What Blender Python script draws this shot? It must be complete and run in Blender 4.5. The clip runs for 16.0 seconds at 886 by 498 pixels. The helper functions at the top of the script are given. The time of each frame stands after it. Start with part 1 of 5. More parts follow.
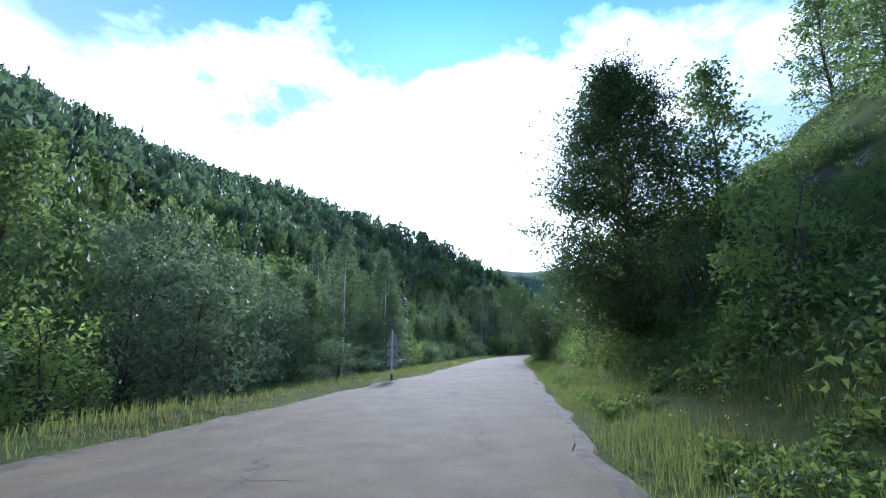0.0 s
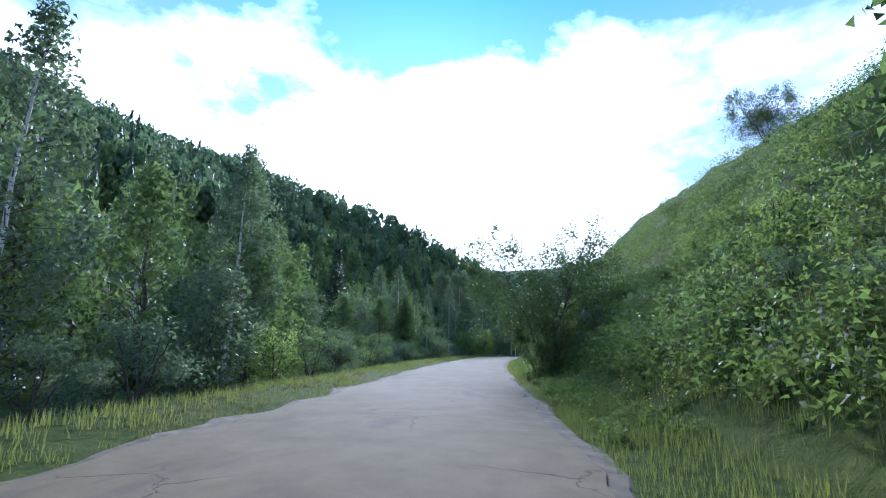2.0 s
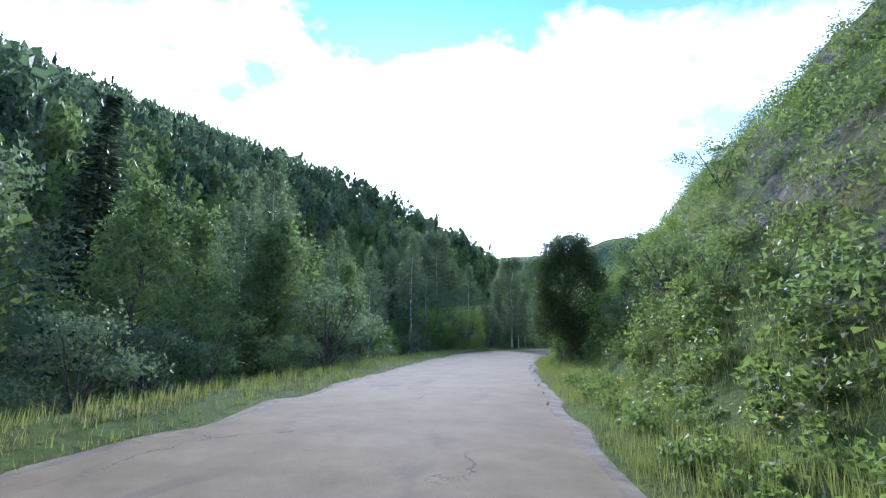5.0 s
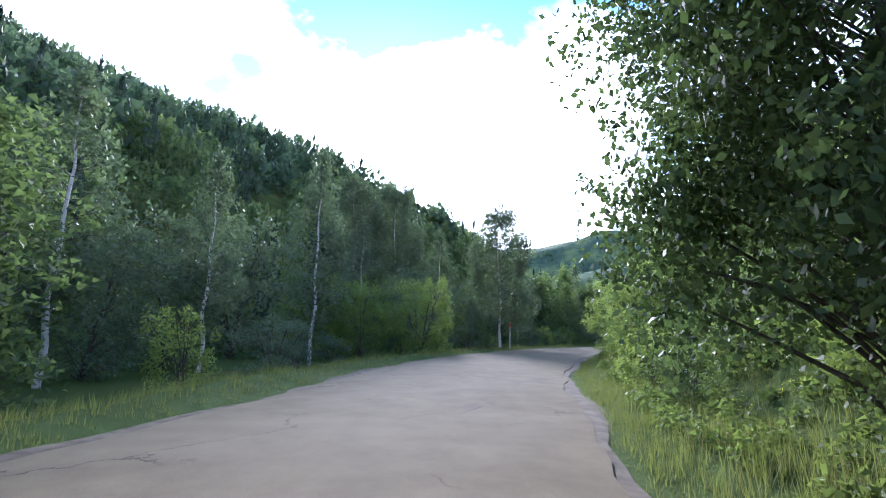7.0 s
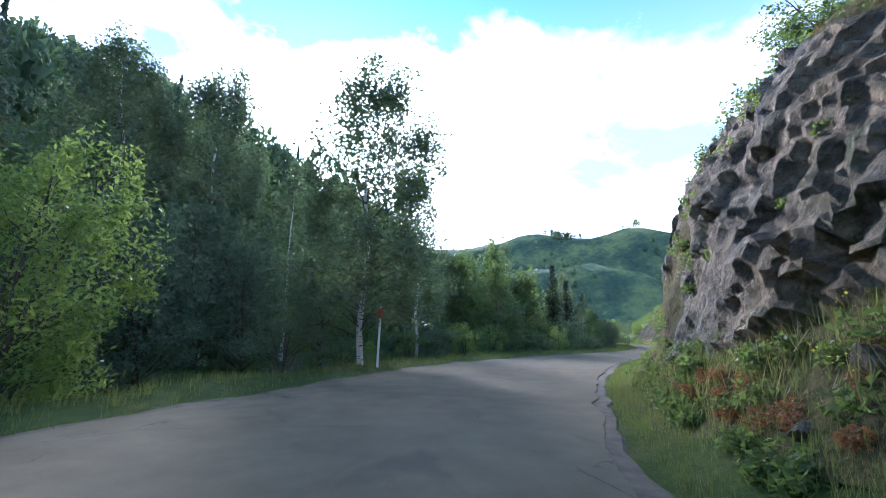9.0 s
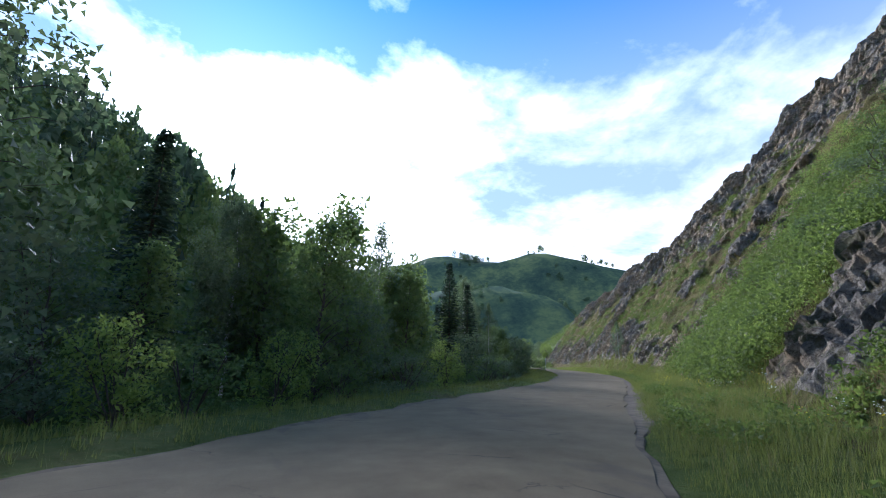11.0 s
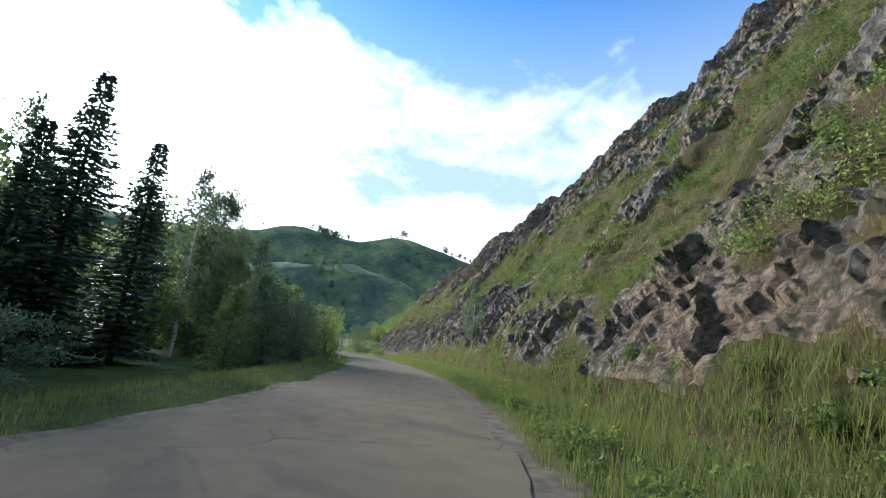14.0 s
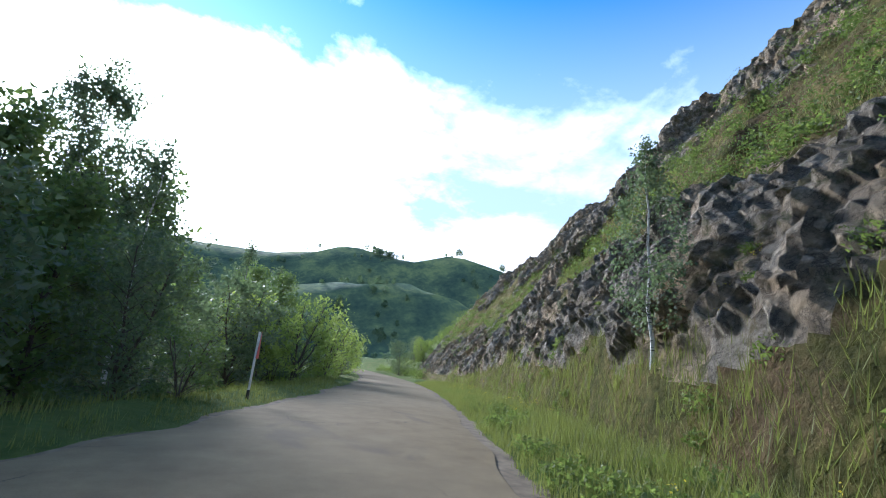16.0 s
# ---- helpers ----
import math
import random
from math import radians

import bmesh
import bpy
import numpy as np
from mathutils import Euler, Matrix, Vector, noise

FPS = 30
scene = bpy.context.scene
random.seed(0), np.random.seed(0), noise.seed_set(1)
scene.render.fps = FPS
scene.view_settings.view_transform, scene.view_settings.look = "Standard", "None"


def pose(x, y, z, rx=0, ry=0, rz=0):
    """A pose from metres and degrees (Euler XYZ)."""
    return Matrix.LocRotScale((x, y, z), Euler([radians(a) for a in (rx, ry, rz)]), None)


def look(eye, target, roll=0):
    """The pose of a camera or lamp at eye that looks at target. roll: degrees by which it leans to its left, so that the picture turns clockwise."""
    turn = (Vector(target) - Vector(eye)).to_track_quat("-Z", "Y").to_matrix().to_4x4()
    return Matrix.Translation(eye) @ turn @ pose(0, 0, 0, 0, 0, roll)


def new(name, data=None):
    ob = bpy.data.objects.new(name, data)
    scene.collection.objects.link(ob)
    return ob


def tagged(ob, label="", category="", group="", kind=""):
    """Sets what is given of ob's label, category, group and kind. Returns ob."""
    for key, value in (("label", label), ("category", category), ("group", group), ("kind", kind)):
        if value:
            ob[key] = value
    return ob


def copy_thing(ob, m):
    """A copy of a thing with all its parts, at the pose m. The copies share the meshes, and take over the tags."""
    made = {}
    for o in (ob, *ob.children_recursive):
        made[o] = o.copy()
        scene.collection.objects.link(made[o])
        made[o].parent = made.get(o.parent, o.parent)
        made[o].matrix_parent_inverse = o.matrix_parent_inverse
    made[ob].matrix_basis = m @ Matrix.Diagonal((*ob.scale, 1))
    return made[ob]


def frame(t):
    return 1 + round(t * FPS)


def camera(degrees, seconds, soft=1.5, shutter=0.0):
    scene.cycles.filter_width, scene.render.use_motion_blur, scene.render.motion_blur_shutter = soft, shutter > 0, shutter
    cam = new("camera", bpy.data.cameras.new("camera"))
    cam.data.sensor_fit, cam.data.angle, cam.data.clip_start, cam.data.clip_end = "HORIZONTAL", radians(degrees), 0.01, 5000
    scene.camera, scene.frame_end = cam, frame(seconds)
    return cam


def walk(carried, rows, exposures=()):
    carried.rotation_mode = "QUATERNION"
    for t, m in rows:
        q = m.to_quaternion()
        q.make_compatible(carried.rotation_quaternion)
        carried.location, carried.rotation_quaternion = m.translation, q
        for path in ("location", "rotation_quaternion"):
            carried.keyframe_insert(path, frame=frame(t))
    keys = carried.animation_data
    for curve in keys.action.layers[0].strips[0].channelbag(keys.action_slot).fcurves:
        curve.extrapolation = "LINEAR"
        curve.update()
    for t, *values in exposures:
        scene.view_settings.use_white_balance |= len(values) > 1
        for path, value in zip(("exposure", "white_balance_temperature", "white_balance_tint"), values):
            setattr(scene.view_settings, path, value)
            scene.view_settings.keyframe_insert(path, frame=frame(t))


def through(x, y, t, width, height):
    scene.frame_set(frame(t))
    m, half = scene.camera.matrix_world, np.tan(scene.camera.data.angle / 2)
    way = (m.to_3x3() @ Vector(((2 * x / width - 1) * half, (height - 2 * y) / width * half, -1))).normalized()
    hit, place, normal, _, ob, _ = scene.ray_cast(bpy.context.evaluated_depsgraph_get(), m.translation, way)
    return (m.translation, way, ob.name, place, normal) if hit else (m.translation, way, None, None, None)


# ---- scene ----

# ---- camera and its way along the road: seconds, x, y, yaw to the left, pitch up, roll ----
EYE = 1.25
cam = camera(88.45, 16.0, soft=1.0, shutter=0.0)
PATH = [
    (0.0, 0.00, 0.00, 6.77, 12.53, -0.48),
    (0.5, -0.00, 5.70, 6.42, 12.27, -0.77),
    (1.0, 0.05, 11.42, 5.89, 12.44, -0.66),
    (1.5, 0.21, 17.18, 4.62, 12.44, 0.35),
    (2.0, 0.41, 22.97, 3.90, 12.31, 1.19),
    (2.5, 0.57, 28.73, 3.36, 11.54, 1.22),
    (3.0, 0.73, 34.49, 2.94, 10.99, 1.46),
    (3.5, 0.88, 40.26, 2.90, 10.80, 1.44),
    (4.0, 1.07, 46.02, 3.06, 11.47, 1.12),
    (4.5, 1.32, 51.79, 2.89, 11.29, 1.04),
    (5.0, 1.66, 57.56, 2.55, 11.11, 0.96),
    (5.5, 2.11, 63.32, 2.00, 10.93, 0.88),
    (6.0, 2.68, 69.08, 1.21, 9.97, 1.09),
    (6.5, 3.34, 74.84, 1.27, 10.15, 1.13),
    (7.0, 4.11, 80.57, 1.03, 10.50, 0.84),
    (7.5, 5.00, 86.25, 0.02, 10.80, 1.09),
    (8.0, 6.08, 91.80, -2.05, 10.69, 1.18),
    (8.5, 7.41, 97.22, -5.64, 9.94, 0.75),
    (9.0, 9.05, 102.55, -8.20, 10.84, 1.13),
    (9.5, 10.98, 107.78, -10.59, 11.43, 1.53),
    (10.0, 13.22, 112.88, -13.23, 12.03, 1.92),
    (10.5, 15.76, 117.81, -16.08, 12.62, 2.31),
    (11.0, 18.59, 122.55, -19.50, 13.95, 0.59),
    (11.5, 21.69, 127.07, -25.61, 13.47, 1.16),
    (12.0, 25.08, 131.44, -30.96, 13.06, 2.37),
    (12.5, 28.70, 135.74, -35.48, 12.92, 3.05),
    (13.0, 32.42, 140.03, -36.21, 12.13, 4.12),
    (13.5, 36.19, 144.37, -36.73, 12.47, 4.75),
    (14.0, 39.98, 148.84, -36.79, 13.07, 5.21),
    (14.5, 43.67, 153.48, -36.57, 14.22, 5.69),
    (15.0, 47.26, 158.31, -34.59, 13.95, 6.19),
    (15.5, 50.74, 163.29, -31.50, 13.49, 6.54),
    (16.0, 54.03, 168.42, -29.32, 15.19, 5.66),
]


EXPOSURES = [(0.0, 1.7, 4900, 17), (2.0, 1.75, 4800, 16), (3.5, 1.95, 4850, 16), (6.0, 2.2, 5100, 21), (7.5, 2.35, 5150, 22), (8.5, 2.3, 5000, 18),
             (11.0, 1.45, 5200, 17), (12.5, 1.25, 5050, 12), (14.0, 1.65, 5500, 15), (14.5, 1.5, 4950, 11), (15.0, 1.6, 5200, 12), (15.5, 1.65, 5300, 13), (16.0, 1.8, 5350, 13)]


def gaze(x, y, yaw, pitch, roll):
    a, p = radians(yaw), radians(pitch)
    ahead = Vector((-math.sin(a) * math.cos(p), math.cos(a) * math.cos(p), math.sin(p)))
    eye = Vector((x, y, EYE))
    return look(eye, eye + ahead * 10, roll)


walk(cam, [(t, gaze(*r)) for t, *r in PATH], exposures=EXPOSURES)

# ---- world, sun and exposure ----
SUN_AZ, SUN_EL = 7.0, 23.0  # degrees left of +y, degrees up
SUN_DIR = Vector((-math.sin(radians(SUN_AZ)) * math.cos(radians(SUN_EL)),
                  math.cos(radians(SUN_AZ)) * math.cos(radians(SUN_EL)), math.sin(radians(SUN_EL))))
scene.view_settings.exposure = 0.0


class Nodes:
    """A short hand for building a node tree."""

    def __init__(self, tree):
        self.tree = tree
        tree.nodes.clear()

    def add(self, kind, values=None, **settings):
        n = self.tree.nodes.new(kind)
        for key, value in settings.items():
            setattr(n, key, value)
        for key, value in (values or {}).items():
            if isinstance(value, bpy.types.NodeSocket):
                self.tree.links.new(value, n.inputs[key])
            else:
                n.inputs[key].default_value = value
        return n

    def math(self, op, a, b=0.0, c=0.0, clamp=False):
        return self.add("ShaderNodeMath", {0: a, 1: b, 2: c}, operation=op, use_clamp=clamp).outputs[0]

    def vec(self, op, a, b=(0, 0, 0)):
        n = self.add("ShaderNodeVectorMath", {0: a, 1: b}, operation=op)
        return n.outputs["Value"] if op == "DOT_PRODUCT" else n.outputs["Vector"]

    def noise(self, at, scale, detail=4.0, rough=0.55, distort=0.0):
        return self.add("ShaderNodeTexNoise", {"Vector": at, "Scale": scale, "Detail": detail, "Roughness": rough, "Distortion": distort}).outputs["Fac"]

    def ramp(self, fac, *stops):
        n = self.add("ShaderNodeValToRGB", {"Fac": fac})
        e = n.color_ramp.elements
        while len(e) < len(stops):
            e.new(0.5)
        for el, (at, c) in zip(e, stops):
            el.position, el.color = at, (*c, 1.0) if isinstance(c, tuple) else (c, c, c, 1.0)
        return n.outputs["Color"]

    def mix(self, fac, a, b, blend="MIX"):
        n = self.add("ShaderNodeMix", data_type="RGBA", blend_type=blend)
        for i, v in ((0, fac), (6, a), (7, b)):
            if isinstance(v, bpy.types.NodeSocket):
                self.tree.links.new(v, n.inputs[i])
            else:
                n.inputs[i].default_value = v if i == 0 else (*v, 1.0)
        return n.outputs[2]


def make_world():
    w = bpy.data.worlds.new("sky")
    scene.world = w
    w.use_nodes = True
    n = Nodes(w.node_tree)
    way = n.add("ShaderNodeTexCoord").outputs["Generated"]
    sky = n.add("ShaderNodeTexSky", sky_type="NISHITA", sun_disc=False, sun_elevation=radians(SUN_EL), sun_rotation=radians(-SUN_AZ),
                altitude=600.0, air_density=1.0, dust_density=0.6, ozone_density=2.5).outputs["Color"]
    sep = n.add("ShaderNodeSeparateXYZ", {0: way})
    up = n.math("MAXIMUM", sep.outputs["Z"], 0.0)
    flat = n.math("ADD", up, 0.22)
    plane = n.add("ShaderNodeCombineXYZ", {0: n.math("SUBTRACT", n.math("DIVIDE", sep.outputs["X"], flat), 0.42), 1: n.math("DIVIDE", sep.outputs["Y"], flat), 2: 3.7}).outputs[0]
    near_sun = n.math("MAXIMUM", n.vec("DOT_PRODUCT", way, tuple(SUN_DIR)), 0.0)
    big = n.noise(plane, 1.5, 7.0, 0.55, 0.25)
    fine = n.noise(plane, 6.0, 6.0, 0.6, 0.2)
    cover = n.math("SUBTRACT", n.math("ADD", n.math("MULTIPLY", big, 1.05), n.math("MULTIPLY", fine, 0.30)), 0.16)
    cover = n.math("ADD", cover, n.math("MULTIPLY", n.math("POWER", near_sun, 40.0), 0.26))
    cover = n.math("ADD", cover, n.math("MAXIMUM", n.math("MULTIPLY", n.math("SUBTRACT", 0.47, up), 0.62), -0.09))
    cover = n.math("SUBTRACT", cover, n.ramp(up, (0.54, 0.0), (0.65, 0.145), (0.76, 0.12), (0.92, 0.0)))
    mask = n.ramp(cover, (0.44, 0.0), (0.66, 1.0))
    glow = n.math("ADD", n.math("MULTIPLY", n.math("POWER", near_sun, 10.0), 9.0), n.math("MULTIPLY", n.math("POWER", near_sun, 300.0), 60.0))
    cloud_light = n.math("ADD", n.math("ADD", 2.6, n.math("MULTIPLY", fine, 2.4)), glow)
    white = n.vec("MULTIPLY", n.mix(mask, (0.86, 0.93, 1.0), (1.0, 0.99, 0.97)), n.add("ShaderNodeCombineXYZ", {0: cloud_light, 1: cloud_light, 2: cloud_light}).outputs[0])
    deep = n.vec("MULTIPLY", sky, (0.20, 0.46, 0.55))
    deep = n.mix(n.ramp(up, (0.05, 0.92), (0.42, 0.80), (0.70, 0.0)), deep, (1.70, 1.98, 2.28))
    both = n.mix(mask, deep, white)
    n.tree.links.new(both, n.add("ShaderNodeBackground", {"Strength": 0.15}).inputs["Color"])
    bg = [x for x in n.tree.nodes if x.type == "BACKGROUND"][0]
    n.add("ShaderNodeOutputWorld", {"Surface": bg.outputs[0]})


make_world()
sun = new("sun", bpy.data.lights.new("sun", "SUN"))
sun.data.energy, sun.data.angle, sun.data.color = 1.9, radians(10.0), (1.0, 0.93, 0.82)
sun.matrix_world = look((0, 0, 80), Vector((0, 0, 80)) - SUN_DIR)


# ---- materials ----
def material(name):
    m = bpy.data.materials.new(name)
    m.use_nodes = True
    n = Nodes(m.node_tree)
    n.geo = n.add("ShaderNodeNewGeometry")
    n.at = n.geo.outputs["Position"]
    n.local = n.add("ShaderNodeTexCoord").outputs["Object"]
    return m, n


def finish(n, colour, rough, height=None, strength=0.5, distance=0.05, metal=0.0, spec=0.3):
    v = {"Base Color": colour, "Roughness": rough, "Metallic": metal, "Specular IOR Level": spec}
    if height is not None:
        v["Normal"] = n.add("ShaderNodeBump", {"Height": height, "Strength": strength, "Distance": distance}).outputs[0]
    b = n.add("ShaderNodeBsdfPrincipled", v)
    n.add("ShaderNodeOutputMaterial", {"Surface": b.outputs[0]})


def leaf_material(name, dark, light, glow, through=0.45, gloss=0.16):
    """Leaves: a matt and slightly glossy face, and light that comes through them."""
    m, n = material(name)
    island = n.geo.outputs["Random Per Island"]
    ob = n.add("ShaderNodeObjectInfo").outputs["Random"]
    patch = n.noise(n.at, 0.9, 3.0)
    k = n.math("ADD", n.math("MULTIPLY", island, 0.5), n.math("ADD", n.math("MULTIPLY", patch, 0.45), n.math("MULTIPLY", ob, 0.2)))
    c = n.ramp(k, (0.2, dark), (0.85, light))
    base = n.add("ShaderNodeBsdfPrincipled", {"Base Color": c, "Roughness": 0.55, "Specular IOR Level": gloss})
    t = n.add("ShaderNodeBsdfTranslucent", {"Color": n.mix(0.55, c, glow)})
    both = n.add("ShaderNodeMixShader", {0: through, 1: base.outputs[0], 2: t.outputs[0]})
    n.add("ShaderNodeOutputMaterial", {"Surface": both.outputs[0]})
    return m


LEAF = leaf_material("leaf", (0.066, 0.090, 0.044), (0.145, 0.178, 0.074), (0.24, 0.36, 0.07), 0.46, 0.14)
# darker copy of LEAF: the shade of crowns against the light, put into the colour
LEAF_BACKLIT = leaf_material("leaf_backlit", (0.040, 0.058, 0.028), (0.100, 0.128, 0.052), (0.15, 0.24, 0.05), 0.34, 0.12)
LEAF_YOUNG = leaf_material("leaf_young", (0.125, 0.172, 0.045), (0.24, 0.30, 0.085), (0.40, 0.52, 0.09), 0.5)
LEAF_MID = leaf_material("leaf_mid", (0.060, 0.088, 0.028), (0.150, 0.185, 0.056), (0.26, 0.36, 0.06), 0.45)
LEAF_GREY = leaf_material("leaf_grey", (0.086, 0.102, 0.070), (0.178, 0.20, 0.128), (0.19, 0.30, 0.09), 0.42)
# broadleaf green made bluer and flatter: aerial haze put into the leaf colour
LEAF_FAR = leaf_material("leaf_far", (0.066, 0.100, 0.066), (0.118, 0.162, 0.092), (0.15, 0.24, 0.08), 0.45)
NEEDLE = leaf_material("needle", (0.028, 0.046, 0.034), (0.060, 0.088, 0.056), (0.07, 0.11, 0.05), 0.3)
GRASS = leaf_material("grass_blade", (0.104, 0.118, 0.038), (0.20, 0.202, 0.066), (0.33, 0.40, 0.07), 0.4)
HAY = leaf_material("hay_blade", (0.13, 0.12, 0.045), (0.30, 0.27, 0.11), (0.35, 0.32, 0.10), 0.35)
RUSTY = leaf_material("rusty_leaf", (0.16, 0.075, 0.03), (0.30, 0.13, 0.05), (0.35, 0.16, 0.05), 0.35)
YELLOW = leaf_material("petal_yellow", (0.55, 0.42, 0.03), (0.75, 0.62, 0.05), (0.8, 0.7, 0.1), 0.3)
UMBEL = leaf_material("petal_white", (0.55, 0.58, 0.50), (0.8, 0.8, 0.75), (0.8, 0.8, 0.7), 0.3)


def bark_material(name, a, b, scale=(14, 14, 3), bands=False):
    m, n = material(name)
    p = n.vec("MULTIPLY", n.local, scale)
    k = n.noise(p, 1.0, 6.0, 0.65)
    c = n.ramp(k, (0.3, a), (0.7, b))
    if bands:
        c = n.mix(n.ramp(n.noise(n.vec("MULTIPLY", n.local, (3, 3, 13)), 1.0, 3.0), (0.57, 0.0), (0.64, 1.0)), c, (0.03, 0.028, 0.025))
    finish(n, c, 0.85, k, 0.6, 0.02)
    return m


BARK = bark_material("bark", (0.045, 0.035, 0.028), (0.13, 0.11, 0.09))
BIRCH_BARK = bark_material("birch_bark", (0.42, 0.40, 0.37), (0.66, 0.64, 0.60), bands=True)


def ground_material():
    """Meadow, shrub-green slope and bare rock, by steepness and by patches; far off a haze-tinted green."""
    m, n = material("ground_cover")
    steep = n.math("SUBTRACT", 1.0, n.add("ShaderNodeSeparateXYZ", {0: n.geo.outputs["Normal"]}).outputs["Z"])
    broad, mid, fine = n.noise(n.at, 0.05, 5.0), n.noise(n.at, 0.45, 6.0, 0.62), n.noise(n.at, 4.0, 6.0, 0.7)
    grass = n.ramp(n.math("ADD", n.math("MULTIPLY", mid, 0.6), n.math("MULTIPLY", fine, 0.4)), (0.3, (0.045, 0.066, 0.016)), (0.5, (0.095, 0.120, 0.030)), (0.68, (0.17, 0.155, 0.05)))
    dry = n.ramp(fine, (0.3, (0.12, 0.085, 0.045)), (0.7, (0.24, 0.17, 0.09)))
    grass = n.mix(n.ramp(n.noise(n.at, 0.018, 6.0, 0.6), (0.42, 0.0), (0.58, 0.6)), grass, (0.12, 0.17, 0.05))
    grass = n.mix(n.ramp(n.noise(n.at, 0.16, 5.0, 0.65), (0.56, 0.0), (0.68, 0.75)), grass, dry)
    # past y 330: meadow and wood patches, tinted blue-green for distance haze
    away = n.math("MULTIPLY", n.math("SUBTRACT", n.add("ShaderNodeSeparateXYZ", {0: n.at}).outputs["Y"], 330.0), 0.01, clamp=True)
    hazy_green = n.ramp(n.math("ADD", n.math("MULTIPLY", n.noise(n.at, 0.022, 7.0, 0.62), 0.7), n.math("MULTIPLY", n.noise(n.at, 0.16, 5.0, 0.7), 0.3)), (0.38, (0.040, 0.070, 0.054)), (0.50, (0.082, 0.122, 0.070)), (0.60, (0.165, 0.205, 0.085)))
    grass = n.mix(away, grass, hazy_green)
    crack = n.add("ShaderNodeTexVoronoi", {"Vector": n.vec("ADD", n.vec("MULTIPLY", n.at, (1.0, 1.0, 0.55)), n.add("ShaderNodeCombineXYZ", {0: mid, 1: fine, 2: mid}).outputs[0]), "Scale": 1.1}, feature="DISTANCE_TO_EDGE").outputs["Distance"]
    rocky = n.noise(n.vec("MULTIPLY", n.at, (1.4, 1.4, 0.7)), 1.2, 9.0, 0.72, 0.6)
    stone = n.ramp(rocky, (0.28, (0.045, 0.042, 0.042)), (0.48, (0.15, 0.135, 0.125)), (0.62, (0.26, 0.225, 0.19)), (0.78, (0.40, 0.37, 0.33)))
    stone = n.mix(n.ramp(n.noise(n.at, 0.23, 4.0), (0.55, 0.0), (0.7, 0.45)), stone, (0.23, 0.15, 0.10))
    stone = n.mix(n.ramp(crack, (0.0, 0.7), (0.06, 0.0)), stone, (0.03, 0.028, 0.027))
    k = n.math("ADD", steep, n.math("ADD", n.math("MULTIPLY", n.math("SUBTRACT", mid, 0.5), 0.55), n.math("MULTIPLY", n.math("SUBTRACT", broad, 0.5), 0.35)))
    bare = n.math("MULTIPLY", n.ramp(k, (0.36, 0.0), (0.46, 1.0)), n.math("SUBTRACT", 1.0, n.math("MULTIPLY", away, 0.95)))
    height = n.math("ADD", n.math("MULTIPLY", rocky, 1.0), n.math("MULTIPLY", fine, 0.35))
    finish(n, n.mix(bare, grass, stone), 0.9, height, 0.9, 0.35, spec=0.03)
    return m


def turf_material():
    """Grass on the steep slope: green tufts, dry yellow tufts and bare earth."""
    m, n = material("turf")
    mid, fine = n.noise(n.at, 0.5, 6.0, 0.62), n.noise(n.at, 5.0, 7.0, 0.72)
    k = n.math("ADD", n.math("MULTIPLY", mid, 0.55), n.math("MULTIPLY", fine, 0.45))
    c = n.ramp(k, (0.34, (0.034, 0.038, 0.010)), (0.46, (0.095, 0.092, 0.026)), (0.56, (0.170, 0.138, 0.050)), (0.68, (0.27, 0.205, 0.095)))
    earth = n.ramp(fine, (0.3, (0.075, 0.05, 0.03)), (0.7, (0.20, 0.13, 0.075)))
    c = n.mix(n.ramp(n.noise(n.at, 0.22, 6.0, 0.68), (0.50, 0.0), (0.62, 0.85)), c, earth)
    finish(n, c, 0.95, n.math("ADD", fine, mid), 1.0, 0.3, spec=0.1)
    return m


